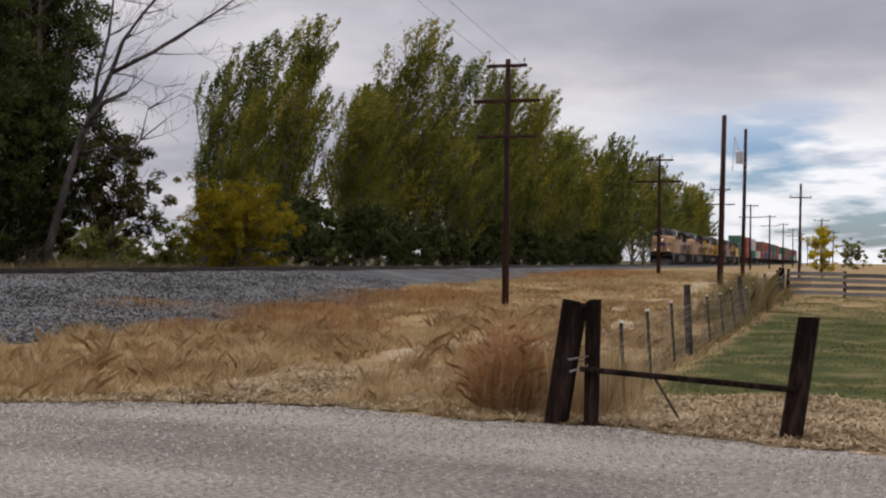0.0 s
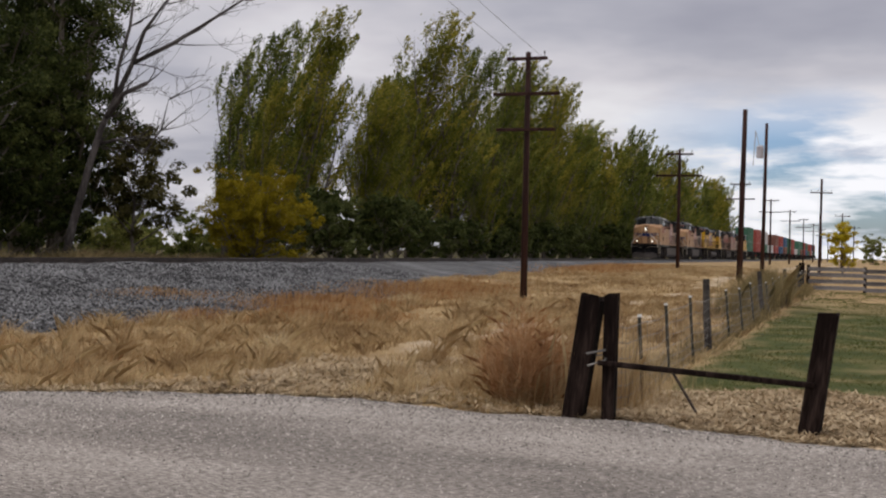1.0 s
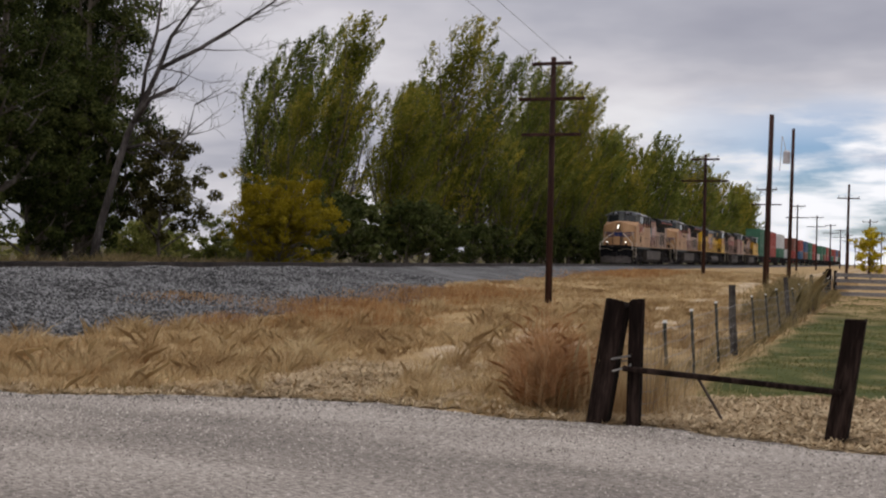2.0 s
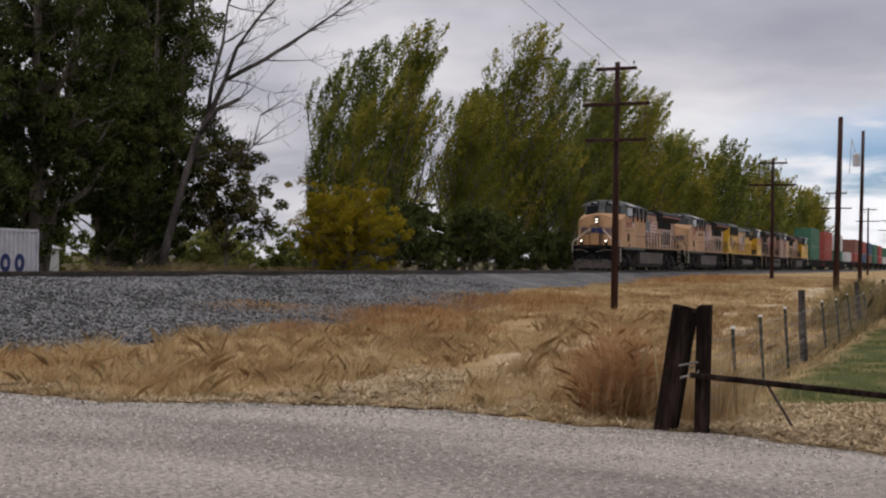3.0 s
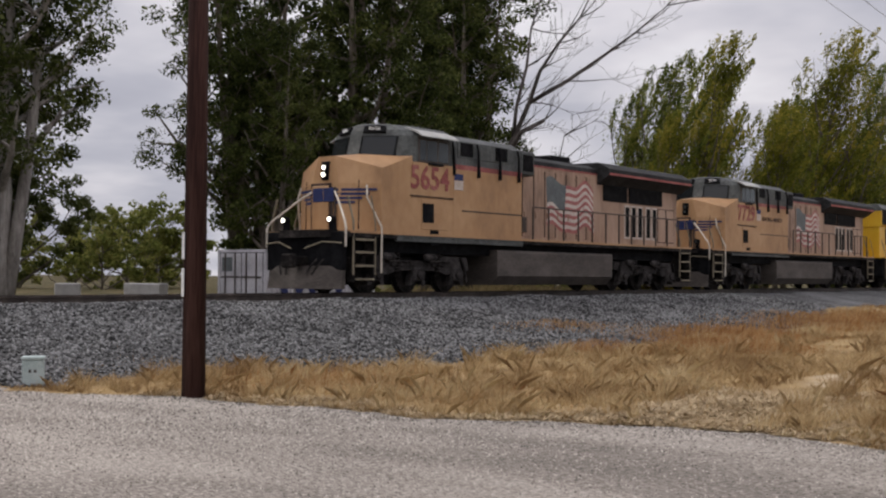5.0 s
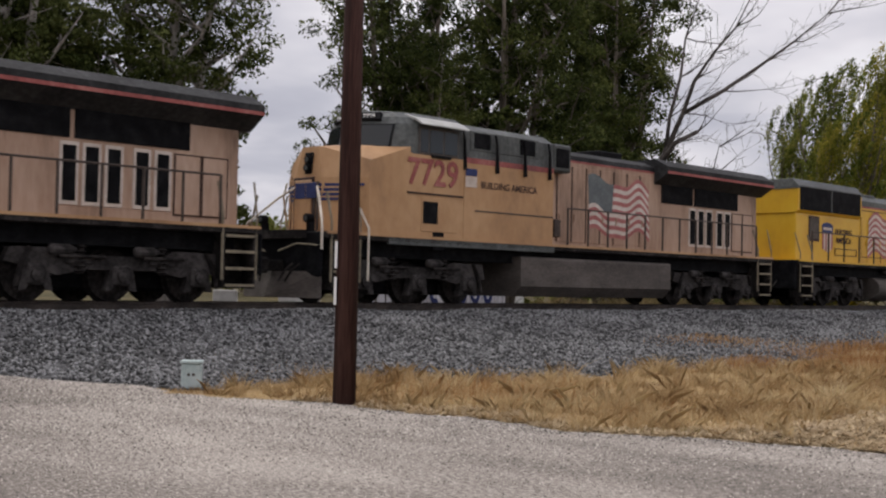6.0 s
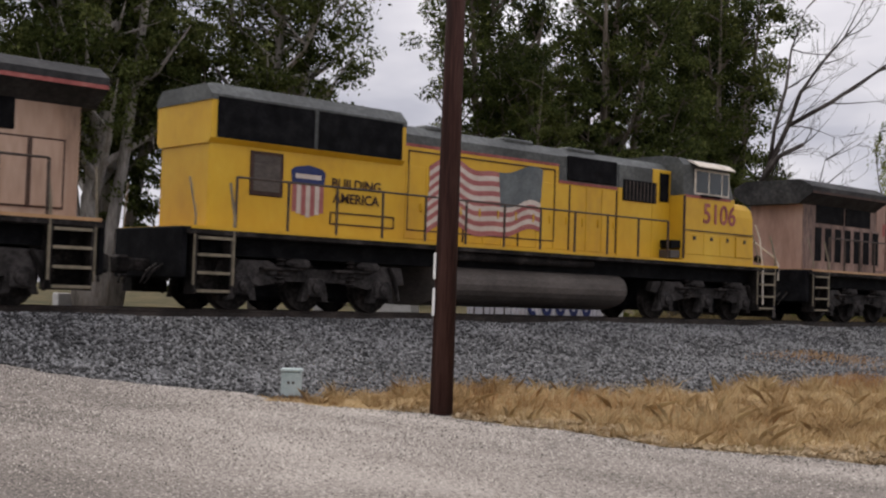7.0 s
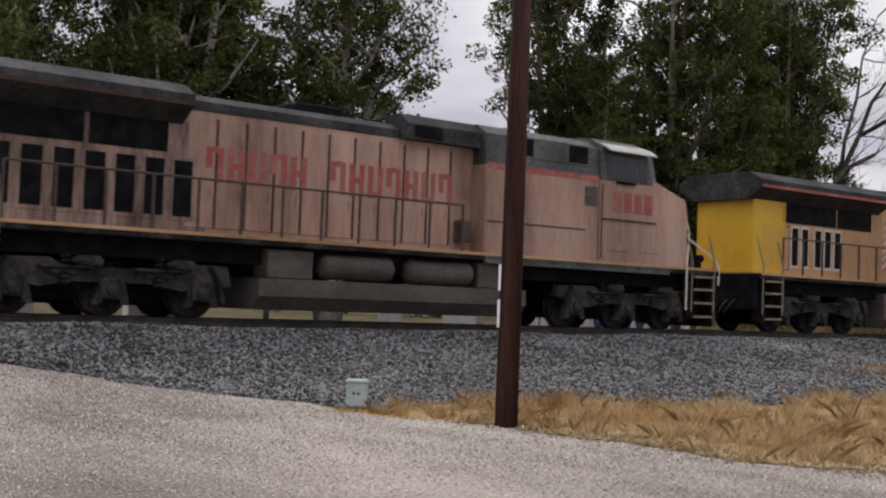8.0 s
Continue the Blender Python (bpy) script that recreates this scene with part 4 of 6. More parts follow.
            for a, b, c, e in ((10.45, 15.4, 1.95, 3.80), (15.8, 17.6, 1.95, 2.2)):
                for z in (c, e):
                    part("panel_seam", Shape().box(s * 1.0, s * 1.024, a, b, z - 0.015, z + 0.015), M_LETTER, L)
                for y in (a, b):
                    part("panel_seam", Shape().box(s * 1.0, s * 1.024, y - 0.015, y + 0.015, c, e), M_LETTER, L)
            flag_decal(L, hx + 0.025, 10.95, 14.8, 2.1, 3.7, s)
        doors, dz = (8.0, 15.5), (1.75, 3.45)
    else:
        part("equipment_cab", Shape().box(-1.47, 1.47, 5.55, 9.25, 1.62, 3.74, 0.03), body, L)
        part("equipment_roof", Shape().prism([(-1.44, 3.74), (1.44, 3.74), (1.40, 4.46), (1.05, 4.68), (-1.05, 4.68), (-1.40, 4.46)], 5.55, 9.25, "y"), M_LGREY, L)
        part("hood", Shape().box(-hx, hx, 9.25, 21.1, 1.66, 4.16, 0.03), hood, L)
        part("hood_roof", Shape().prism([(-hx, 4.14), (hx, 4.14), (hx * 0.98, 4.3), (0.65, 4.46), (-0.65, 4.46), (-hx * 0.98, 4.3)], 9.25, 21.1, "y"), M_SOOT, L)
        w0 = 16.7 if reservoirs else 14.8
        wing = [(-1.0, 3.78), (-1.5, 4.12), (-1.5, 4.32), (-1.05, 4.56), (1.05, 4.56), (1.5, 4.32), (1.5, 4.12), (1.0, 3.78)]
        part("radiator_wing", Shape().prism(wing, w0, 21.4, "y"), M_SOOT, L, "sooty dark radiator overhang")
        part("exhaust_duct", Shape().box(-0.5, 0.5, 12.6, 13.8, 4.4, 4.68, 0.04), M_BLACK, L)
        for s in (1, -1):
            part("radiator_edge", Shape().box(s * 1.495, s * 1.508, w0 + 0.02, 21.38, 4.10, 4.18), M_LETTER if reservoirs else M_LRED, L)
            for a, b in (((17.0, 18.6), (18.7, 20.4)) if reservoirs else ((15.2, 17.0), (17.1, 19.8))):
                part("radiator_screen", Shape().box(s * 0.99, s * 1.03, a, b, 3.22, 3.84, 0.01), M_BLACK, L)
            if reservoirs:
                part("radiator_panel", Shape().box(s * 0.98, s * 1.008, 16.12, 21.12, 1.68, 3.85), M_DUSKY, L, "soot-darkened radiator panel")
            for y in ([16.45 + j * 0.6 for j in range(7)] if reservoirs else [16.85, 17.35, 17.85, 18.5, 19.0]):
                w = 0.40 if reservoirs else 0.30
                part("louvre_door", Shape().box(s * 0.99, s * 1.03, y, y + w, 1.98, 3.08, 0.01), M_BLACK, L)
                part("louvre_frame", Shape().box(s * 0.99, s * 1.022, y - 0.06, y + w + 0.06, 1.90, 3.15, 0.01), M_FLAGWHITE if not reservoirs else M_DUSKY, L)
            if not reservoirs:
                for y in (19.45, 20.15):
                    part("rear_door", Shape().box(s * 0.99, s * 1.03, y, y + 0.62, 1.85, 3.10, 0.012), hood, L)
                    part("door_edge", Shape().box(s * 0.99, s * 1.022, y - 0.03, y + 0.65, 1.82, 3.13), M_LETTER, L)
            part("roof_panel", Shape().box(s * 1.36, s * 1.44, 5.82, 8.6, 3.98, 4.50, 0.02), M_LGREY, L)
            for y in (5.95, 7.78):
                part("roof_hatch", Shape().box(s * 1.38, s * 1.455, y, y + 0.66, 4.04, 4.46, 0.02), M_BLACK, L)
            for y in () if reservoirs else (5.52, 6.78, 7.92, 8.98):
                part("strut", Shape().tube([(s * 1.46, y, 4.45), (s * 1.52, y, 4.2), (s * 1.52, y + 0.03, 3.45)], [0.03, 0.035, 0.06], 5), M_BLACK, L)
            part("red_line", Shape().box(s * 1.455, s * 1.476, 5.57, 9.22, 3.64, 3.78), M_LRED, L)
            part("red_line", Shape().box(s * 1.0, s * 1.006, 9.85, w0, 4.10, 4.16), M_SOOT if bars else M_LRED, L)
            part("panel_seam", Shape().box(s * 1.455, s * 1.478, 6.0, 9.2, 2.40, 2.44), M_DARKRAIL, L)
            if reservoirs:
                part("filter_box", Shape().prism([(s * 0.9, 4.1), (s * 1.25, 4.1), (s * 1.25, 4.45), (s * 0.95, 4.68), (s * 0.4, 4.68)], 9.27, 11.4, "y"), M_SOOT, L)
                part("intake_screen", Shape().box(s * 1.22, s * 1.27, 10.4, 11.2, 4.15, 4.42, 0.01), M_BLACK, L)
            else:
                part("filter_box", Shape().box(s * 0.9, s * 1.40, 9.27, 10.1, 3.72, 4.5, 0.05), M_LGREY, L)
                part("intake_screen", Shape().box(s * 1.36, s * 1.42, 9.4, 9.98, 3.85, 4.38, 0.01), M_BLACK, L)
            part("step_box", Shape().box(s * 1.0, s * 1.3, 9.5, 9.8, 1.9, 2.4, 0.02), M_DARKRAIL, L)
            if flag:
                flag_decal(L, hx + 0.02, 11.4, 14.5, 2.15, 3.75, s)
            if words:
                put_text(L, words, 0.255, M_LETTER, 1.474, 7.35, 3.10, s, "side_lettering")
            # with bars, these two plates turn grey and stand for a window
            part("shield_marking", Shape().box(s * 1.455, s * 1.478, 5.62, 6.06, 3.02, 3.3, 0.005), M_TANK if bars else M_FLAGWHITE, L)
            part("shield_top", Shape().box(s * 1.455, s * 1.478, 5.62, 6.06, 3.31, 3.5, 0.005), M_TANK if bars else M_NAVY, L)
            if bars:
                for j in range(13):
                    if j == 7:
                        continue
                    y = 9.9 + j * 0.49
                    g = Shape().box(s * 1.0, s * 1.024, y, y + 0.13, 2.72, 3.42)
                    g.box(s * 1.0, s * 1.024, y + 0.25, y + 0.39, 2.72 if j % 3 else 3.0, 3.42)
                    z = (3.31, 2.72, 3.0)[j % 3]
                    g.box(s * 1.0, s * 1.024, y + 0.13, y + 0.25, z, z + 0.13)
                    part("letter_block", g, M_OLDRED, L, "red block lettering, faded")
        if body is M_YELLOW:
            part("hood_end", Shape().box(-hx - 0.03, hx + 0.03, 19.6, 21.14, 1.68, 3.9, 0.03), M_YELLOW, L, "bright yellow hood end")
        if not number:
            for s in (1, -1):
                for j in range(4):
                    part("number_bar", Shape().box(s * 1.495, s * 1.512, 3.65 + j * 0.38, 3.93 + j * 0.38, 2.95, 3.45, 0.004), M_OLDRED, L)
        doors, dz = (9.95, w0 - 0.1), (1.8, 3.98)
    # hood doors with hinges and latches
    n = int((doors[1] - doors[0]) / 0.62)
    for s in (1, -1):
        for i in range(n):
            y = doors[0] + (doors[1] - doors[0]) * i / n
            d = Shape().box(s * (hx - 0.01), s * (hx + 0.016), y + 0.03, y + (doors[1] - doors[0]) / n - 0.03, dz[0], dz[1], 0.008)
            d.box(s * hx, s * (hx + 0.05), y + 0.09, y + 0.13, 2.4, 2.6)
            part("hood_door", d, hood, L)
            if emd and i % 3:
                continue
            part("door_seam", Shape().box(s * (hx - 0.01), s * (hx + 0.02), y - 0.02, y + 0.02, dz[0], dz[1]), M_LETTER, L)
        if number:
            put_text(L, number, 0.92 if not emd else 0.8, M_LRED, 1.516, 4.4 if not emd else 4.0, 3.24 if not emd else 3.02, s, "road_number", "large red road number")
    walkway_rail(L, 9.9 if not emd else 6.3, 20.3, 1.46, M_DARKRAIL, 11)
    return L


def make_train():
    specs = [
        ("locomotive", "leading diesel locomotive, dusty faded yellow, headlights lit", "ge", M_FADED, M_TAN, "5654", True, True, "", False, False, False),
        ("locomotive", "second diesel locomotive, faded yellow with a striped flag", "ge", M_FADED, M_TAN, "7729", False, True, "BUILDING AMERICA", False, False, False),
        ("locomotive", "bright yellow diesel locomotive running long hood first", "emd", M_YELLOW, M_YELLOW, "5106", False, True, "", False, False, True),
        ("locomotive", "dirty pinkish diesel locomotive with red block lettering", "ge", M_PINK, M_PINK, "", False, False, "", True, True, True),
        ("locomotive", "yellow diesel locomotive with a dark radiator, coupled last", "ge", M_YELLOW, M_FADED, "", False, True, "", False, False, True),
    ]
    off = 0.0
    for name, label, kind, body, hood, number, lit, flag, words, res, bars, back in specs:
        LOCOS.append((locomotive(name, label, kind, body, hood, number, lit, flag, words, res, bars), off, back))
        off += 22.3
    return off


def make_cars(off):
    colours = {
        "green": material("box_green", [(0.03, 0.10, 0.06), (0.06, 0.17, 0.11)], 1, 12, 0.6, bump=0.1),
        "red": material("box_red", [(0.22, 0.04, 0.035), (0.36, 0.08, 0.06)], 1, 12, 0.6, bump=0.1),
        "blue": material("box_blue", [(0.03, 0.07, 0.14), (0.06, 0.12, 0.22)], 1, 12, 0.6, bump=0.1),
        "white": material("box_white", [(0.42, 0.42, 0.42), (0.62, 0.62, 0.61)], 1, 12, 0.6, bump=0.1),
        "brown": material("box_brown", [(0.14, 0.06, 0.045), (0.24, 0.11, 0.08)], 1, 12, 0.6, bump=0.1),
    }
    w = Shape().box(-1.5, 1.5, 2.6, 17.4, 0.35, 0.55, 0.02)
    for s in (1, -1):
        w.box(s * 1.4, s * 1.55, 2.6, 17.4, 0.5, 1.55, 0.03)
        for i in range(14):
            w.box(s * 1.54, s * 1.60, 3.0 + i * 1.05, 3.1 + i * 1.05, 0.5, 1.5)
    w.box(-1.5, 1.5, 0.5, 2.7, 0.95, 1.5, 0.05)
    w.box(-1.5, 1.5, 17.3, 19.5, 0.95, 1.5, 0.05)
    frame_me = w.mesh("well", M_UNDER)
    tr = Shape()
    for s in (1, -1):
        for k in (-0.9, 0.9):
            tr.tube([(s * 0.66, k, 0.46), (s * 0.82, k, 0.46)], [0.48, 0.46], 14)
        tr.box(s * 0.95, s * 1.15, -1.3, 1.3, 0.35, 0.7, 0.05)
    truck_me = tr.mesh("car_truck", M_UNDER)

    def box_mesh(length, mat):
        g = Shape().box(-1.2, 1.2, 0.05, length - 0.05, 0.05, 2.85)
        n = int(length / 0.3)
        for s in (1, -1):
            for i in range(n):
                y = 0.2 + (length - 0.4) * i / n
                g.prism([(s * 1.2, y), (s * 1.235, y + 0.04), (s * 1.235, y + 0.15), (s * 1.2, y + 0.19)], 0.2, 2.7, "z")
            for y in (0, length - 0.16):
                g.box(s * 1.1, s * 1.24, y, y + 0.16, 0, 2.9)
            g.box(s * 1.12, s * 1.24, 0, length, 0, 0.16)
            g.box(s * 1.12, s * 1.24, 0, length, 2.8, 2.9)
        return g.mesh("container", mat)
    boxes = {k: box_mesh(12.19, m) for k, m in colours.items()}
    order = ["green", "red", "green", "white", "red", "blue", "brown", "green", "red", "white", "green", "brown", "red", "blue", "green", "red", "white", "green"]
    for i in range(18):
        car = thing("well_car", "low articulated well car carrying stacked containers", "railcar", group="well cars")
        part("well", frame_me, None, car)
        for y in (1.6, 18.4):
            part("truck", truck_me, None, car, at=pose(0, y, 0))
        LOCOS.append((car, off, False))
        for lvl, z in ((0, 0.56), (1, 3.47)):
            if i in (3, 9, 14) and lvl:
                continue
            c = order[(i + 7 * lvl) % 18]
            b = thing("freight_container", f"{c} corrugated steel freight container riding on a well car", "container", group="containers on the train", data=boxes[c])
            LOCOS.append((b, off + 3.9, False, z))
        off += 20.0


make_cars(make_train())


# ---- trees ----


def leaf_cloud(points, size, rng, flat=0.5, comb=None):
    """Small four-cornered leaf sprays at the points, turned at random."""
    n = len(points)
    a = rng.normal(size=(n, 3)) * (1.0 if comb is None else 0.42) + (0.0 if comb is None else np.array(comb)); a /= np.linalg.norm(a, axis=1, keepdims=True)
    b = rng.normal(size=(n, 3)); b -= (a * b).sum(1, keepdims=True) * a; b /= np.linalg.norm(b, axis=1, keepdims=True)
    s = size * rng.uniform(0.55, 1.35, (n, 1))
    p = np.asarray(points)
    return np.stack([p - a * s, p + b * s * flat, p + a * s, p - b * s * flat], 1)


def tree(name, label, height, spread, limbs, up, leaf, count, bark, leafmat, seed, lean=(0, 0), low=0.12, puff=0.7, trunk_r=0.0, comb=None, flat=0.5, plume=False, stems=()):
    """A tapered trunk with limbs, and a crown of leaf sprays gathered round the limbs."""
    rng = np.random.default_rng(seed)
    t = thing(name, label, "tree")
    w = Shape()
    r0 = trunk_r or height * 0.014
    lx, ly = lean

    def bend(h):
        k = (h / height) ** 2
        return np.array([lx * k, ly * k, h])
    top = height * 0.93
    hs = np.linspace(0, top, 9)
    w.tube([bend(h) + np.r_[rng.normal(0, r0 * 0.4, 2) * (h > 0), 0] - np.r_[0, 0, 0.2 * (h == 0)] for h in hs], [r0 * (1.25 if h == 0 else 1 - 0.9 * h / top) for h in hs], 8)
    pts = []
    paths = []
    for sx, sy, sh in stems:
        foot, crotch, tip = np.array([sx * 0.15, sy * 0.15, -0.2]), np.array([sx * 0.7, sy * 0.7, height * 0.3]), np.array([sx * 1.5, sy * 1.5, height * sh])
        w.tube([foot, foot * 0.5 + crotch * 0.5, crotch, crotch * 0.45 + tip * 0.55, tip], [r0 * 0.8, r0 * 0.66, r0 * 0.56, r0 * 0.34, r0 * 0.06], 7)
        paths.append((crotch * 0.35 + tip * 0.65, crotch * 0.15 + tip * 0.85, tip, height * 0.25))
        for j in range(7):
            u = 0.15 + 0.8 * (j + rng.uniform(0, 0.8)) / 7
            q = crotch * (1 - u) + tip * u
            az = rng.uniform(0, 6.28)
            e = q + np.array([math.cos(az), math.sin(az), rng.uniform(0.2, 0.9)]) * spread * 0.55 * (1.1 - 0.5 * u)
            w.tube([q, (q + e) / 2 + [0, 0, 0.2], e], [r0 * 0.22, r0 * 0.14, r0 * 0.04], 4, False)
            paths.append((q, (q + e) / 2 + np.array([0, 0, 0.2]), e, spread * 0.9))
    for i in range(limbs):
        h = height * (low + (0.86 - low) * (i + rng.uniform(0, 0.9)) / limbs)
        az = i * 2.4 + rng.uniform(-0.5, 0.5)
        reach = spread * (1.0 - 0.62 * (h / height)) * rng.uniform(0.65, 1.15)
        gain = reach * up * rng.uniform(0.8, 1.25)
        gain = min(gain, height * 1.03 - h)
        base = bend(h)
        tip = base + np.array([math.cos(az) * reach + lx * 0.25, math.sin(az) * reach + ly * 0.25, gain])
        mid = base * 0.5 + tip * 0.5 + np.array([math.cos(az), math.sin(az), -0.4]) * reach * 0.14
        rl = r0 * (0.5 * (1 - h / height) + 0.10)
        w.tube([base, mid, tip], [rl, rl * 0.6, rl * 0.12], 5, False)
        paths.append((base, mid, tip, reach + abs(gain)))
        for _ in range(2):
            u = rng.uniform(0.35, 0.8)
            q = base * (1 - u) ** 2 + 2 * mid * u * (1 - u) + tip * u * u
            e = q + rng.normal(0, 1, 3) * [0.35, 0.35, 0.2] * reach + np.array([0, 0, 0.35 * gain])
            w.tube([q, (q + e) / 2 + rng.normal(0, 0.05, 3), e], [rl * 0.4, rl * 0.25, rl * 0.08], 4, False)
            paths.append((q, (q + e) / 2, e, np.linalg.norm(e - q) * 1.2))
    paths.append((bend(top * 0.8), bend(top * 0.92), bend(height), height * 0.2))
    tot = sum(p[3] for p in paths)
    for a, m, b, ln_ in paths:
        k = max(6, int(count * ln_ / tot))
        u = rng.beta(1.7, 1.1, k)[:, None]
        if plume:
            # a tapering plume of leaves along the limb, blown over at its tip
            u = rng.beta(1.5, 1.05, k)[:, None]
            q = a * (1 - u) ** 2 + 2 * m * u * (1 - u) + b * u * u + np.array([lx, ly, 0.5]) * 0.75 * np.maximum(0, u - 0.35) ** 1.4 * (ln_ / 5)
            pts.append(q + rng.normal(0, 1, (k, 3)) * puff * (1.02 - 0.85 * u) * [0.62, 0.62, 0.8])
            continue
        # leaves hang in rounded clumps along the limb, with gaps between them
        nc = max(2, k // 95)
        cu = rng.beta(1.7, 0.9, nc)[:, None]
        cc = a * (1 - cu) ** 2 + 2 * m * cu * (1 - cu) + b * cu * cu + rng.normal(0, puff * 0.42, (nc, 3)) * [1, 1, 0.9]
        pick = rng.integers(0, nc, k)
        size = puff * rng.uniform(0.38, 0.72, nc)[pick][:, None]
        d = rng.normal(0, 1, (k, 3)); d /= np.linalg.norm(d, axis=1, keepdims=True)
        d *= rng.random((k, 1)) ** 0.45
        d[:, 2] = d[:, 2] * 0.72 - 0.10 * (d[:, 0] ** 2 + d[:, 1] ** 2)
        pts.append(cc[pick] + d * size)
    part("trunk", w, bark, t, smooth=True)
    P = np.concatenate(pts)
    P = P[P[:, 2] > height * low * 0.4]
    c = part("crown", soup("crown", leaf_cloud(P, leaf, rng, flat, comb), 4, leafmat), None, t)
    tagged(c, kind="stuff")
    return t


def stand(ob, x, y, turn=0.0, scale=1.0, z=None):
    ob.matrix_basis = pose(x, y, float(verge_z(x, y)) if z is None else z, 0, 0, turn)
    ob.scale = (scale, scale, scale)
    return ob


def again(ob, x, y, turn, scale, z=None, group=""):
    """A copy of a tree, standing elsewhere."""
    c = copy_thing(ob, pose(0, 0, 0))
    return stand(c, x, y, turn, scale, z)


def make_trees():
    rng = np.random.default_rng(5)
    pop = [tree("poplar_tree", "tall wind-combed poplar with olive-green leaves behind the track", 18, 3.3, 36, 2.4, 0.115, 23000, M_BARK, M_LEAF_POPLAR if i % 2 else M_LEAF_OLIVE, 11 + i, (2.7, 0.9), 0.02, 0.74, comb=(0.6, 0.2, 0.8), flat=0.40, plume=True) for i in range(4)]
    young = [tree("poplar_tree", "poplar with plumed branches and yellowing tips", 15.6, 2.5, 24, 3.0, 0.105, 17000, M_BARK, M_LEAF_OLIVE if i else M_LEAF_POPLAR, 31 + i, (1.9, 0.6), 0.03, 0.60, comb=(0.5, 0.15, 0.85), flat=0.40, plume=True) for i in range(2)]
    far = [tree("poplar_tree", "distant poplar with olive-green leaves behind the track", 18, 3.4, 26, 2.3, 0.19, 8000, M_BARK, M_LEAF_OLIVE if i else M_LEAF_POPLAR, 111 + i, (2.4, 0.9), 0.02, 0.8, comb=(0.55, 0.2, 0.75), flat=0.42, plume=True) for i in range(2)]
    for t in pop + young + far:
        tagged(t, group="poplar row along the track")
    used = set()

    def plant(kinds, x, y, s):
        k = kinds[int(rng.integers(len(kinds)))]
        turn = rng.uniform(-18, 18)
        if k not in used:
            used.add(k)
            return stand(k, x, y, turn, s)
        return again(k, x, y, turn, s)
    # stand at the near end of the row
    for k, (x, y, s) in zip(young + young + pop[:1] + young + young[:1], ((-35.0, 67.5, 0.93), (-34.8, 73.2, 1.04), (-37.5, 79.0, 1.0), (-33.5, 64.8, 0.66), (-33.0, 80.0, 0.66), (-39.0, 71.0, 0.86), (-36.5, 87.5, 0.88), (-37.5, 93.0, 0.95))):
        if k in used:
            again(k, x, y, rng.uniform(-40, 40), s)
        else:
            used.add(k)
            stand(k, x, y, rng.uniform(-20, 20), s)
    y = 97.0
    i = 0
    while y < 330:
        plant(pop if y < 150 else far, -34.5 + rng.uniform(-1.8, 1.8), y, rng.uniform(0.98, 1.10) if y < 130 else rng.uniform(0.84, 1.06))
        if y < 150:
            plant(far, -39.5 + rng.uniform(-1, 1), y + 3, rng.uniform(0.7, 0.9))
        if i % 2 == 0 and y < 190:
            plant(young if y < 130 else far, -31.0 + rng.uniform(-0.8, 0.8), y + 2, rng.uniform(0.42, 0.66))
        y += rng.uniform(5.2, 7.4) * (1 if y < 180 else 1.7)
        i += 1
    sh = [tree("shrub", "dense dark green shrub at the foot of the poplars", 4.2, 2.4, 18, 0.8, 0.17, 3000, M_BARK, M_LEAF_MID, 131 + i, (0.3, 0.1), 0.02, 0.55, 0.07) for i in range(2)]
    yy = 62.0
    i = 0
    while yy < 175:
        x, s = -30.6 + rng.uniform(-1.2, 0.8), rng.uniform(0.7, 1.15)
        if i < 2:
            stand(sh[i], x, yy, 0, s)
        else:
            again(sh[i % 2], x, yy, rng.uniform(0, 360), s)
        yy += rng.uniform(2.6, 4.2)
        i += 1
    g = tree("yellow_shrub", "rounded mustard-yellow shrub beside the track", 4.5, 3.5, 60, 0.6, 0.06, 46000, M_BARK, M_LEAF_GOLD, 77, (0.2, 0.1), 0.10, 0.55, 0.10)
    stand(g, -28.3, 54.4, 0, 1.0, 0.2)
    # tall dark cottonwoods by the container
    dark = [tree("cottonwood_tree", "tall dark-leaved cottonwood with several stems", 22, 4.9, 34, 1.1, 0.115, 42000, M_BARK, M_LEAF_DARK, 51 + i, (0.4, 0.6), 0.12, 1.35, 0.40, stems=((1.6, 0.6, 0.95), (-1.3, 1.2, 0.9), (0.2, -1.7, 0.86))) for i in range(2)]
    for k, (x, y, s) in zip(dark, ((-41.5, 57.0, 0.95), (-41.5, 47.6, 1.0))):
        stand(k, x, y, 30, s)
    again(dark[0], -44.0, 42.3, 140, 0.95)
    again(dark[1], -46.5, 60.5, 210, 1.05)
    again(dark[0], -40.5, 41.0, 60, 0.62)
    under = [tree("understory_tree", "dense dark-leaved young tree growing under the cottonwoods", 10.5, 3.0, 26, 0.9, 0.115, 16000, M_BARK, M_LEAF_DARK, 161 + i, (0, 0.3), 0.02, 0.75, 0.12) for i in range(2)]
    stand(under[0], -40.2, 53.6, 0, 1.0)
    stand(under[1], -41.0, 51.6, 70, 1.05)
    again(under[0], -40.6, 55.8, 200, 1.0)
    again(under[1], -41.0, 45.6, 20, 1.15)
    again(under[0], -42.0, 42.6, 250, 1.1)
    small = tree("young_tree", "small brownish-green tree at the foot of the dead tree", 6.8, 2.5, 22, 0.9, 0.10, 9000, M_BARK, M_LEAF_BROWN, 61, (0, 0.2), 0.12, 0.7, 0.1)
    stand(small, -37.4, 58.0, 0, 1.15)
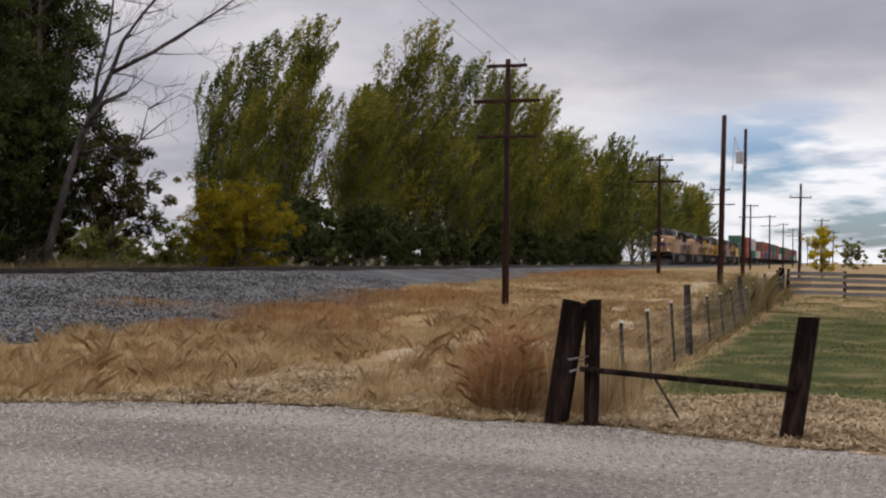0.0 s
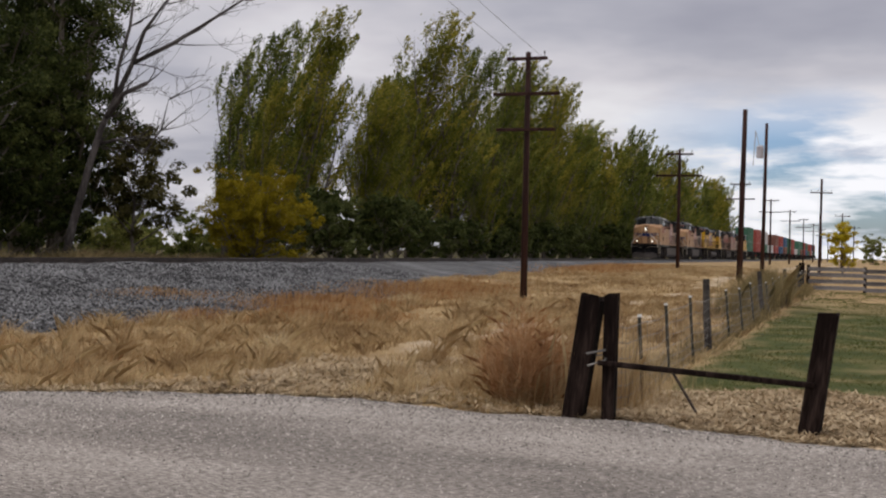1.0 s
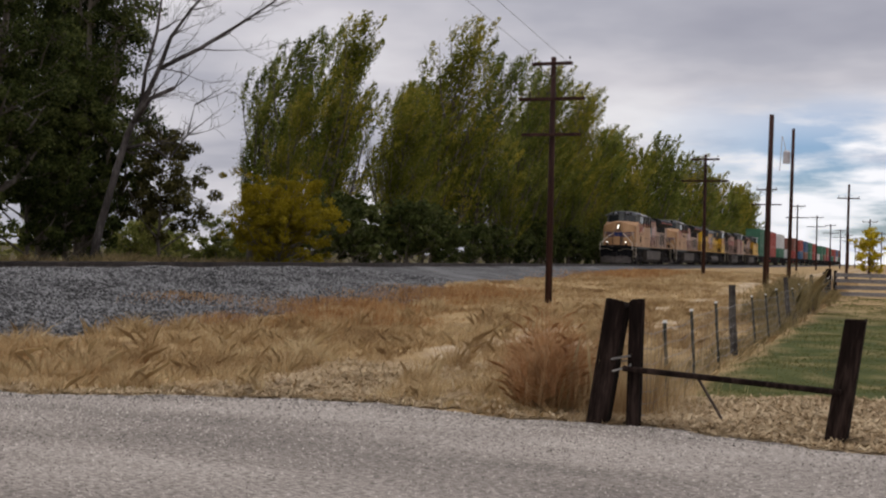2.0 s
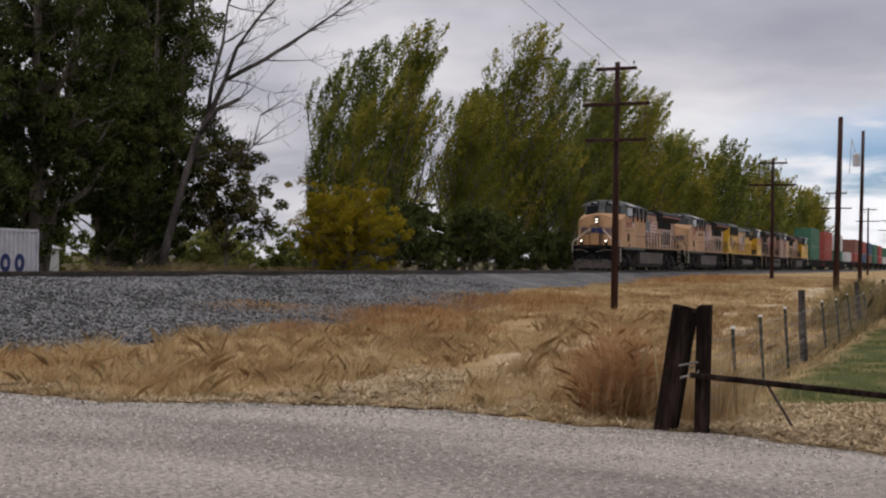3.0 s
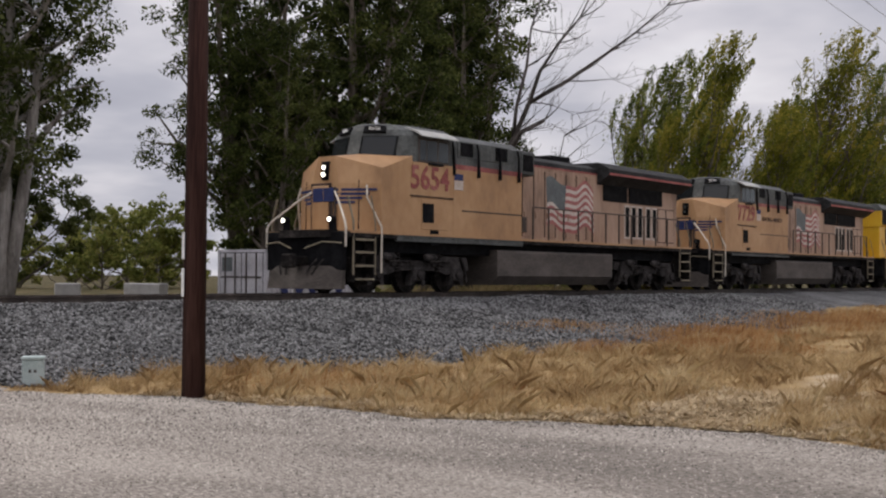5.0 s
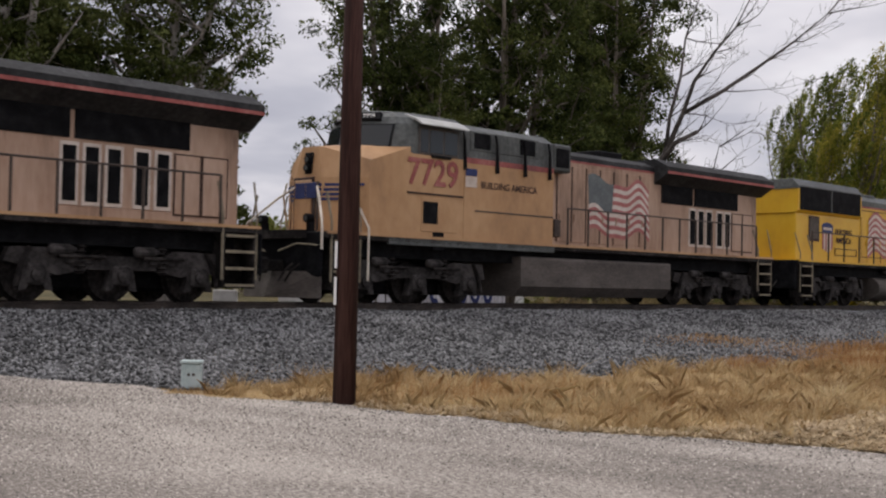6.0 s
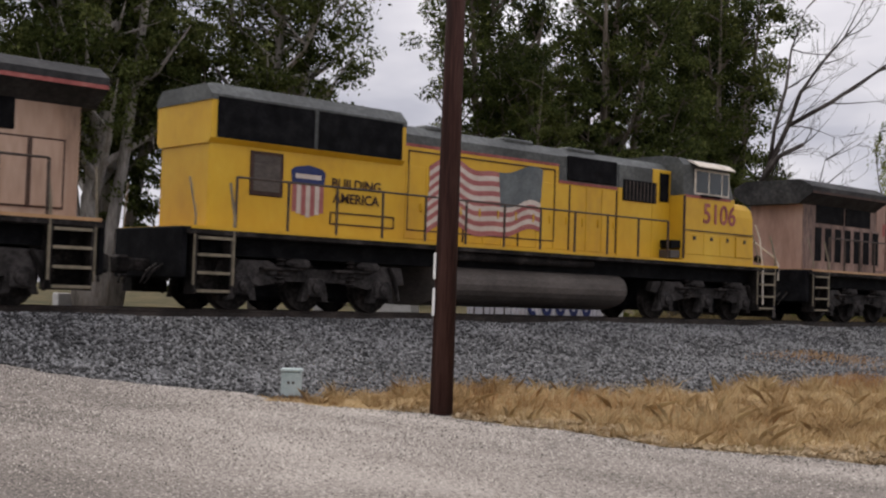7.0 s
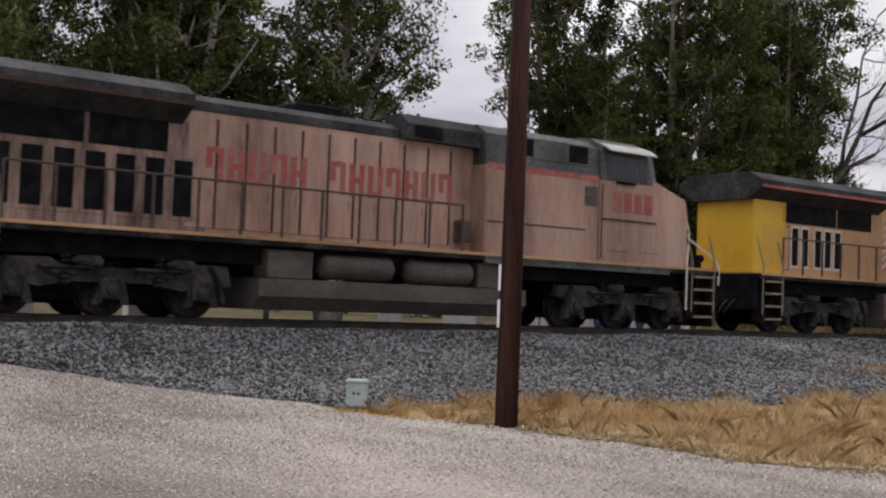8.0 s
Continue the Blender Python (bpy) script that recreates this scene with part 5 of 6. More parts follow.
    # lighter cottonwoods further along
    mid = [tree("cottonwood_tree", "grey-trunked cottonwood with thinning green leaves", 20, 5.0, 30, 1.0, 0.105, 38000, M_GREYTRUNK, M_LEAF_MID, 71 + i, (0.3, 0.6), 0.22, 1.3, 0.42, stems=((0.9, 1.2, 0.93), (-1.2, -1.0, 0.88))) for i in range(2)]
    for k, (x, y, s) in zip(mid, ((-44.0, 29.0, 0.98), (-45.5, 22.0, 1.0))):
        stand(k, x, y, 0, s)
    low = tree("understory_tree", "bushy green young tree at the foot of the cottonwoods", 12, 3.6, 26, 0.9, 0.105, 18000, M_BARK, M_LEAF_MID, 171, (0, 0.3), 0.02, 0.8, 0.12)
    stand(low, -47.0, 31.5)
    again(low, -44.0, 26.0, 120, 1.0)
    again(mid[0], -48.5, 17.0, 120, 1.0)
    again(mid[0], -49.0, 24.5, 220, 1.05)
    again(mid[1], -53.0, 25.5, 200, 1.1)
    again(mid[1], -44.0, 11.5, 80, 1.0)
    # low hedge trees behind
    hedge = [tree("hedge_tree", "low rounded green tree beyond the yard", 5.6, 3.0, 18, 0.7, 0.15, 4200, M_BARK, M_LEAF_FAR, 91 + i, (0, 0), 0.05, 0.7, 0.1) for i in range(2)]
    spots = [(-46 - j % 3, 68 + 3.6 * j, 0.72 + 0.1 * math.sin(j * 2.6)) for j in range(8)] + [(-62 - 0.12 * j * j % 9, 62 + 6.2 * j, 0.9 + 0.13 * math.sin(j * 2.1)) for j in range(11)] + [(-100 + 4 * math.sin(j * 3.0), 60 + 7.5 * j, 1.2 + 0.2 * math.sin(j * 1.3)) for j in range(9)] + [(-92, 74, 1.5), (-88, 68, 1.4), (-95, 80, 1.7)]
    for j, (x, y, s) in enumerate(spots):
        k = hedge[j % 2]
        if k in used:
            again(k, x, y, j * 47, s, -0.9)
        else:
            used.add(k)
            stand(k, x, y, 0, s, -0.9)
    for j in range(16):
        again(hedge[j % 2], 2 + 9 * j + 3 * math.sin(j * 2.2), 330 + 18 * math.sin(j * 1.9), j * 31, 1.5 + 0.4 * math.sin(j * 1.1), -1.2)
    y = tree("yellow_tree", "small upright yellow tree far down the line", 4.6, 1.5, 20, 1.4, 0.11, 4200, M_BARK, M_LEAF_BRIGHT, 97, (0, 0), 0.03, 0.5, 0.07)
    stand(y, -1.75, 112, 0, 0.95)


make_trees()


def dead_tree():
    rng = np.random.default_rng(8)
    t = thing("dead_tree", "bare grey leaning dead tree with broken branches", "tree")
    w = Shape()

    def twig(p, d, ln_, r, depth):
        q = p
        pts, rad = [p], [r]
        for k in range(4):
            d = d + rng.normal(0, 0.13, 3) + np.array([0, 0, 0.05])
            d /= np.linalg.norm(d)
            q = q + d * ln_ / 4
            pts.append(q); rad.append(max(0.008, r * (1 - 0.21 * (k + 1))))
        w.tube(pts, rad, 5 if r > 0.04 else 4, False)
        if depth:
            for _ in range(3 if depth > 1 else 2):
                k = int(rng.integers(1, 5))
                e = d + rng.normal(0, 0.55, 3)
                e /= np.linalg.norm(e)
                twig(pts[k], e, ln_ * rng.uniform(0.4, 0.7), rad[k] * 0.5, depth - 1)
    # main stems: (along the line of sight's right, depth, height)
    main = [(0, 0, -0.2), (0.45, 0, 2.2), (1.05, 0.1, 4.6), (1.55, 0.1, 6.4), (2.25, 0.2, 8.0), (2.85, 0.2, 9.4), (3.35, 0.3, 10.9), (4.2, 0.3, 12.2), (5.2, 0.3, 13.4), (5.9, 0.3, 14.9)]
    w.tube(main, [0.20, 0.175, 0.155, 0.14, 0.125, 0.105, 0.085, 0.062, 0.04, 0.018], 8)
    twin = [(2.1, 0.2, 7.7), (2.25, 0.0, 9.2), (2.7, -0.2, 11.0), (2.9, -0.2, 12.8), (3.5, -0.3, 14.6)]
    w.tube(twin, [0.10, 0.085, 0.07, 0.045, 0.02], 6)
    part("trunk", w, M_DEADWOOD, t, smooth=True)
    w = Shape()
    fork = [(2.85, 0.2, 9.4), (4.6, 0.0, 10.4), (6.2, -0.2, 11.5), (7.7, -0.2, 12.6), (9.2, 0, 13.9)]
    w.tube(fork, [0.11, 0.095, 0.075, 0.05, 0.022], 6)
    low = [(1.75, 0.1, 6.9), (2.5, -0.3, 8.0), (3.5, -0.5, 8.5)]
    w.tube(low, [0.13, 0.115, 0.10], 6)
    low2 = [(1.3, 0.1, 5.7), (2.4, 0.2, 6.0), (3.4, 0.4, 5.4), (4.2, 0.4, 6.5), (4.5, 0.5, 7.9)]
    w.tube(low2, [0.09, 0.07, 0.055, 0.04, 0.015], 5)
    for line, ln_ in ((main[4:], 3.0), (fork[1:], 3.0), (low2, 2.0), (low, 1.6), (twin[1:], 2.2)):
        for p in line:
            for _ in range(2):
                d = np.array([0.8, rng.normal(0, 0.4), 0.5 + rng.normal(0, 0.45)])
                twig(np.array(p, dtype=float), d / np.linalg.norm(d), ln_ * rng.uniform(0.6, 1.1), 0.035, 2)
    part("branch", w, M_DEADWOOD, t, smooth=True)
    t.matrix_basis = pose(-33.5, 46.4, 0.3, 0, 0, 36)
    # brush of fallen grey branches at its foot
    b = Shape()
    for i in range(90):
        p = np.array([rng.normal(0, 2.8), rng.normal(0, 0.8), 0.0])
        d = np.array([rng.normal(0, 0.8), rng.normal(0, 0.5), 1.0])
        e = p + d * rng.uniform(0.5, 1.5)
        b.tube([p, (p + e) / 2 + rng.normal(0, 0.15, 3), e + [rng.normal(0, 0.3), 0, -0.1]], [0.022, 0.016, 0.006], 4, False)
    o = thing("brush_pile", "grey tangle of dead branches on dry ground", "brush", pose(-33.5, 46.5, 0.3, 0, 0, 36), kind="stuff", data=b.mesh("brush_pile", M_DEADWOOD))


dead_tree()


# ---- poles and fences ----


def utility_pole(x, y, height, r, arms, label, leanx=0.0, leany=0.0, marks=False, can=False):
    p = thing("utility_pole", label, "utility pole", group="poles along the line")
    z = float(verge_z(x, y))
    p.matrix_basis = pose(x, y, z, leany, leanx, 0)
    part("shaft", Shape().tube([(0, 0, -0.3), (0, 0, height * 0.5), (0, 0, height)], [r, r * 0.86, r * 0.72], 14), M_POLE, p, smooth=True)
    pin = Shape().tube([(0, 0, 0), (0, 0, 0.10), (0, 0, 0.11), (0, 0, 0.2)], [0.012, 0.012, 0.035, 0.025], 6).mesh("insulator", M_DARKRAIL)
    for h, half, pins in arms:
        a = part("crossarm", Shape().box(-half, half, -r - 0.10, -r + 0.01, h - 0.055, h + 0.055, 0.01), M_POLE, p)
        for i in range(pins):
            u = -half + 0.1 + (2 * half - 0.2) * i / max(1, pins - 1)
            if abs(u) > r:
                part("insulator", pin, None, a, at=pose(u, -r - 0.045, h + 0.05))
        if half < 1.0:
            for s in (1, -1):
                part("brace", Shape().rod((s * half * 0.7, -r - 0.05, h - 0.05), (0, -r - 0.02, h - 0.5), 0.015, 4), M_DARKRAIL, p)
    if marks:
        for a, b in ((1.86, 2.22), (1.36, 1.74)):
            part("marker_strip", Shape().box(-r * 0.93 - 0.012, -r * 0.80, -r * 0.75, -r * 0.1, a, b, 0.004), M_WHITE, p, "white marker strip", at=pose(0, 0, 0, 0, 0, 40))
    if can:
        part("transformer", Shape().tube([(-0.38, 0, height - 2.3), (-0.38, 0, height - 1.55), (-0.38, 0, height - 1.45)], [0.24, 0.24, 0.14], 12), M_CONTAINER, p, "grey transformer can")
        part("conduit", Shape().tube([(-0.45, 0, height - 1.4), (-0.7, 0, height - 0.5), (-0.8, 0, height - 2.8)], [0.03] * 3, 5), M_CONTAINER, p)
    return p


def wires(a, b, sag, n, spread, label):
    g = Shape()
    for i in range(n):
        o = (i - (n - 1) / 2) * spread
        pts = [(a[0] + (b[0] - a[0]) * u + o, a[1] + (b[1] - a[1]) * u, a[2] + (b[2] - a[2]) * u - sag * 4 * u * (1 - u)) for u in np.linspace(0, 1, 14)]
        g.tube(pts, [0.008] * 14, 4, False)
    thing("overhead_wire", label, "wire", kind="structure", data=g.mesh("overhead_wire", M_WIRE))


def make_poles():
    utility_pole(-12.66, 11.30, 9.5, 0.16, [(8.6, 0.75, 2), (7.6, 1.2, 8)], "thick brown utility pole with white marker strips at the road edge", 0.25, 0.0, True)
    arms = [(8.3, 0.72, 2), (7.08, 1.18, 8), (5.85, 1.05, 0)]
    utility_pole(-11.15, 41.6, 8.55, 0.125, arms, "dark wooden line pole with three crossarms in dry grass")
    utility_pole(-10.7, 75.7, 7.3, 0.12, [(7.0, 0.85, 2), (5.7, 1.4, 4)], "dark wooden line pole with two crossarms")
    for i, y in enumerate((112, 146, 180, 215, 250, 290, 330)):
        utility_pole(-11.3 + 0.0075 * y, y, 7.6 - 0.1 * (i % 2), 0.12, [(7.3, 0.9, 2), (6.0, 1.3, 0)], "distant wooden line pole with crossarms")
    utility_pole(-6.1, 65.6, 8.95, 0.165, [], "bare thick black pole without arms", 0.9)
    utility_pole(-6.4, 84.6, 10.0, 0.14, [], "pole with a grey transformer can", 0.7, 0, False, True)
    utility_pole(-3.95, 120, 8.8, 0.14, [(7.5, 1.0, 4)], "distant pole with a single crossarm", 0.6)
    utility_pole(-3.2, 190, 8.0, 0.13, [(7.6, 1.1, 4)], "distant pole with a single crossarm", 0.6)
    utility_pole(-2.1, 260, 8.0, 0.13, [(7.6, 1.1, 4)], "distant pole with a single crossarm", 0.6)
    wires((-11.15, 41.6, 8.4), (-12.75, 11.25, 12.4), 0.25, 2, 0.9, "thin overhead wires between the poles")


make_poles()


def make_fence():
    # heavy corner brace of old sleepers
    b = thing("corner_brace", "leaning fence brace of dark weathered sleepers and a rail", "fence post")
    A, B, C = (-2.71, 12.17), (-2.36, 12.12), (-0.45, 11.88)

    def timber(x, y, w, h, ly, lx=0.0):
        s = Shape().box(-w / 2, w / 2, -w / 2, w / 2, -0.3, h, 0.02)
        rng = np.random.default_rng(int(h * 1000))
        s.v = [(p[0] + rng.normal(0, 0.006), p[1] + rng.normal(0, 0.006), p[2] + (rng.normal(0, 0.02) if p[2] > 0.5 else 0)) for p in s.v]
        return s, pose(x, y, 0, lx, ly, -8)
    for x, y, w, h, ly, lx in ((*A, 0.205, 1.20, 8.3, 0), (*B, 0.125, 1.21, 0.6, 0), (*C, 0.185, 1.11, 8.0, 0)):
        s, m = timber(x, y, w, h, ly, lx)
        part("post", s, M_TIE, b, "dark split sleeper post", at=m)
    part("rail", Shape().box(0, 2.08, -0.03, 0.03, -0.025, 0.03, 0.012), M_TIE, b, "weathered dark rail", at=pose(-2.46, 12.02, 0.53, 0, 2.6, -6.5))
    part("wire_wrap", Shape().tube([(-2.55, 12.0, 0.50), (-2.38, 12.0, 0.56), (-2.40, 12.22, 0.6), (-2.56, 12.2, 0.58), (-2.56, 12.0, 0.62), (-2.38, 12.0, 0.66)], [0.012] * 6, 5), M_WIRE, b)
    part("brace_rod", Shape().rod((-1.72, 11.98, 0.48), (-1.50, 12.05, 0.10), 0.014, 5), M_DARKRAIL, b)
    # wire fence running away beside the field
    f = thing("wire_fence", "sagging woven-wire fence on steel and wooden posts", "fence", kind="structure")
    stations = [(B[0], B[1], 1.1)]
    tpost = Shape()
    tpost.box(-0.02, 0.02, -0.004, 0.004, -0.3, 0.98)
    tpost.box(-0.004, 0.004, -0.004, 0.024, -0.3, 0.98)
    tpost.slot = 1
    tpost.box(-0.021, 0.021, -0.005, 0.025, 0.955, 0.985)
    tpost.slot = 0
    tme = tpost.mesh("steel_post", [M_GREENPOST, M_WHITE])
    wme = Shape().tube([(0, 0, -0.3), (0, 0, 0.7), (0.02, 0, 1.22)], [0.065, 0.06, 0.055], 8).mesh("wooden_post", M_GREYWOOD)
    rng = np.random.default_rng(4)
    y = 13.85
    i = 0
    while y < 62:
        x = -2.34 - 0.004 * (y - 12) + rng.uniform(-0.04, 0.04)
        kind = i > 2 and i % 4 == 3
        part("wooden_post" if kind else "steel_post", wme if kind else tme, None, f, at=pose(x, y, float(verge_z(x, y)), rng.uniform(-3, 3), rng.uniform(-8, -3.5), rng.uniform(-15, 15)))
        stations.append((x, y, 1.0))
        y += 2.25 if i < 3 else rng.uniform(2.3, 3.1)
        i += 1
    for h in (0.06, 0.18, 0.30, 0.44, 0.58, 0.74, 0.90):
        pts = []
        for (x0, y0, _), (x1, y1, _) in zip(stations, stations[1:]):
            for u in (0, 0.5):
                xx, yy = x0 + (x1 - x0) * u, y0 + (y1 - y0) * u
                pts.append((xx, yy, float(verge_z(xx, yy)) + h - (0.04 if u else 0)))
        part("strand", Shape().tube(pts, [0.004] * len(pts), 4, False), M_WIRE, f)
    st = Shape()
    for (x0, y0, _), (x1, y1, _) in zip(stations[:9], stations[1:10]):
        for k in range(1, 9):
            u = k / 9
            xx, yy = x0 + (x1 - x0) * u, y0 + (y1 - y0) * u
            z = float(verge_z(xx, yy))
            st.rod((xx, yy, z + 0.05), (xx, yy, z + 0.89), 0.003, 3)
    part("stay_wire", st, M_WIRE, f)
    # board fence across the far side of the field
    bf = thing("board_fence", "weathered grey board fence at the far side of the field", "fence", kind="structure")
    board = Shape().box(-1.25, 1.25, -0.02, 0.02, -0.09, 0.09, 0.005).mesh("board", M_BOARD)
    post = Shape().box(-0.07, 0.07, -0.07, 0.07, -0.3, 1.2, 0.01).mesh("post", M_TIE)
    for i in range(9):
        x = -2.45 + i * 2.5
        y = 60 - 0.15 * i
        z = float(verge_z(x, y))
        part("post", post, None, bf, at=pose(x, y + 0.08, z, 0, 0, -3))
        for h in (0.14, 0.44, 0.74, 1.0):
            part("board", board, None, bf, at=pose(x + 1.25, y - 0.08, z + h, 0, rng.uniform(-0.8, 0.8), -3.4))
    part("end_post", Shape().box(-0.13, 0.13, -0.13, 0.13, -0.3, 1.3, 0.02), M_TIE, bf, at=pose(-2.75, 60.0, float(verge_z(-2.75, 60.0))))


make_fence()


def make_yard():
    """What stands beyond the track: the container, a shed, pale blocks."""
    c = thing("shipping_container", "pale grey corrugated shipping container with blue block lettering", "container")
    L, W, H = 6.06, 2.44, 2.6
    c.matrix_basis = pose(-35.4, 34.0, 0.02, 0, 0, 6)
    wave = []
    for i in range(20):
        y = 0.16 + (L - 0.36) * i / 20
        wave += [(W / 2 - 0.075, y), (W / 2 - 0.012, y + 0.05), (W / 2 - 0.012, y + 0.15), (W / 2 - 0.075, y + 0.2)]
    outline = [(W / 2 - 0.05, 0.06)] + wave + [(W / 2 - 0.05, L - 0.06), (-W / 2 + 0.05, L - 0.06)] + [(-x, y) for x, y in reversed(wave)] + [(-W / 2 + 0.05, 0.06)]
    g = Shape().prism(outline, 0.1, H - 0.05, "z")
    part("shell", g, M_CONTAINER, c)
    fr = Shape()
    for x in (-W / 2, W / 2 - 0.14):
        for y in (0, L - 0.14):
            fr.box(x, x + 0.14, y, y + 0.14, 0, H, 0.01)
    for z in (0, H - 0.12):
        for x in (-W / 2, W / 2 - 0.1):
            fr.box(x, x + 0.1, 0, L, z, z + 0.12, 0.01)
        for y in (0, L - 0.1):
            fr.box(-W / 2, W / 2, y, y + 0.1, z, z + 0.12, 0.01)
    part("frame", fr, M_CONTAINER, c)
    for s in (-1, 1):
        d = part("door", Shape().box(min(s * 0.02, s * 1.06), max(s * 0.02, s * 1.06), -0.02, 0.05, 0.14, H - 0.14, 0.01), M_CONTAINER, c)
        for x in (0.28, 0.78):
            part("locking_bar", Shape().rod((s * x, -0.06, 0.14), (s * x, -0.06, H - 0.14), 0.03, 6), M_TANK, d)
        part("gasket", Shape().box(min(s * 0.0, s * 1.09), max(s * 0.0, s * 1.09), 0.0, 0.04, 0.11, H - 0.11), M_BLACK, d)
        for z in (0.7, 1.5):
            part("panel_rib", Shape().box(min(s * 0.05, s * 1.0), max(s * 0.05, s * 1.0), -0.045, -0.015, z, z + 0.06), M_TANK, d)
    part("door_sign", Shape().box(-0.95, -0.45, -0.05, -0.02, 1.75, 2.3), M_FLAGBLUE, c, "dark square sign")
    for i in range(5):
        y = 1.2 + i * 0.9
        r = Shape()
        turn = np.linspace(0.9, 5.4, 13) if i == 0 else np.linspace(0, 2 * math.pi, 17)
        for q0, q1 in zip(turn, turn[1:]):
            ring = [(y + 0.32 * f * math.cos(q), 1.24 + 0.37 * f * math.sin(q)) for q, f in ((q0, 1), (q1, 1), (q1, 0.45), (q0, 0.45))]
            r.prism(ring, W / 2 - 0.02, W / 2 + 0.004)
        part("mark", r, M_NAVY, c, "blue painted block mark")
    part("code_bar", Shape().box(W / 2, W / 2 + 0.006, 1.1, 2.5, 1.72, 1.98), M_TANK, c, "grey line of small lettering")
    part("code_bar", Shape().box(W / 2, W / 2 + 0.006, 0.4, 0.95, 1.5, 1.56), M_TANK, c)
    s = thing("shed", "small white shed with a dark opening", "shed", pose(-53.4, 60.8, 0.1, 0, 0, 30))
    part("wall", Shape().prism([(-1.2, 0), (1.2, 0), (1.2, 1.9), (0, 2.3), (-1.2, 1.9)], 0, 3.0, "y"), M_WHITE, s)
    part("roof", Shape().prism([(-1.4, 1.85), (0, 2.33), (1.4, 1.85), (1.4, 1.93), (0, 2.42), (-1.4, 1.93)], -0.1, 3.1, "y"), M_CONTAINER, s)
    # black panel on a closed wall; the shade inside the opening is its colour
    part("opening", Shape().box(-0.75, 0.0, -0.02, 0.05, 0.3, 1.6), M_BLACK, s)
    for i, (x, y, w) in enumerate(((-58, 48, 2.4), (-60, 44, 1.4), (-54, 26, 3.0), (-50, 14, 3.2), (-56, 20, 2.2))):
        b = thing("concrete_block", "pale concrete block lying in the yard", "block", pose(x, y, 0.32, 0, 0, 20 + 30 * i), group="blocks in the yard")
        part("block", Shape().box(-w / 2, w / 2, -0.5, 0.5, -0.05, 0.8, 0.05), M_CONCRETE, b)
    p = thing("utility_pedestal", "pale green-grey utility pedestal at the ballast edge", "utility box", pose(-15.65, 10.9, 0.08, 0, 0, 50))
    part("body", Shape().box(-0.15, 0.15, -0.13, 0.13, -0.1, 0.28, 0.015), M_PEDESTAL, p)
    part("cap", Shape().box(-0.165, 0.165, -0.145, 0.145, 0.28, 0.33, 0.012), M_PEDESTAL, p)
    for u in (-0.035, 0.035):
        part("label_bar", Shape().box(u - 0.02, u + 0.02, -0.134, -0.129, 0.10, 0.14), M_TANK, p)
    return c


make_yard()


# ---- grass and stones ----


def blades(x, y, z, h, w, rng, bow=0.35, wind=(0.12, 0.05), out=None):
    """Bent blades, three corners wide at the foot, four-cornered with a tip."""
    n = len(x)
    a = rng.uniform(0, 2 * np.pi, n)
    dx, dy = np.cos(a), np.sin(a)
    lx, ly = rng.normal(0, bow, n) * h + wind[0] * h, rng.normal(0, bow, n) * h + wind[1] * h
    if out is not None:
        lx, ly = lx + 0.55 * h * np.cos(out), ly + 0.55 * h * np.sin(out)
    p = np.stack([x, y, z], 1)
    side = np.stack([dx * w, dy * w, np.zeros(n)], 1)
    mid = p + np.stack([lx * 0.35, ly * 0.35, h * 0.6], 1)
    tip = p + np.stack([lx, ly, h * rng.uniform(0.85, 1.0, n)], 1)
    return np.stack([p - side, p + side, mid + side * 0.7, tip, mid - side * 0.7], 1)


def patchy(x, y, s, seed):
    """A smooth random field over the ground, 0 to 1."""
    r = np.random.default_rng(seed)
    v = np.zeros_like(x)
    for k in range(7):
        a, f = r.uniform(0, 6.28), s * r.uniform(0.5, 2.2)
        v += np.sin((x * np.cos(a) + y * np.sin(a)) * f + r.uniform(0, 6.28))
    return np.clip(0.5 + v / 7.5, 0, 1)


def rust_bush(rng):
    """Wispy bush of fine dead stems with a haze of dry seed heads, beside the brace."""
    n = 520
    ang, rad = rng.uniform(0, 2 * np.pi, n), np.sqrt(rng.random(n))
    bx, by = -3.42 + 0.30 * rad * np.cos(ang), 12.80 + 0.26 * rad * np.sin(ang)
    h = 1.02 * (1.05 - 0.5 * rad ** 2) * rng.uniform(0.55, 1.15, n)
    bz = verge_z(bx, by) - 0.02
    tx, ty = 0.24 * rad * np.cos(ang) + 0.02, 0.2 * rad * np.sin(ang)
    # twigs sprout all along each stem, bending out with it
    k = 22
    u = rng.beta(1.0, 1.25, n * k)
    rep = lambda v: np.repeat(v, k)
    x = rep(bx) + rep(tx) * u + rng.normal(0, 0.035, n * k)
    y = rep(by) + rep(ty) * u + rng.normal(0, 0.035, n * k)
    z = rep(bz) + rep(h) * u * 0.95
    twig = blades(x, y, z, rng.uniform(0.05, 0.15, n * k), np.full(n * k, 0.0024), rng, 0.7, (0, 0), np.arctan2(rep(ty), rep(tx)))
    p = np.stack([bx, by, bz], 1)
    e = np.stack([bx + tx, by + ty, bz + h], 1)
    side = np.stack([np.full(n, 0.0022), np.zeros(n), np.zeros(n)], 1)
    m = p * 0.45 + e * 0.55 + np.array([0, 0, 0.06])
    stem = np.stack([p - side, p + side, m + side, e, m - side], 1)
    thing("rust_bush", "wispy rust-brown dead bush beside the wooden brace", "bush", kind="stuff", data=soup("rust_bush", np.concatenate([stem, twig]), 5, M_BUSH))


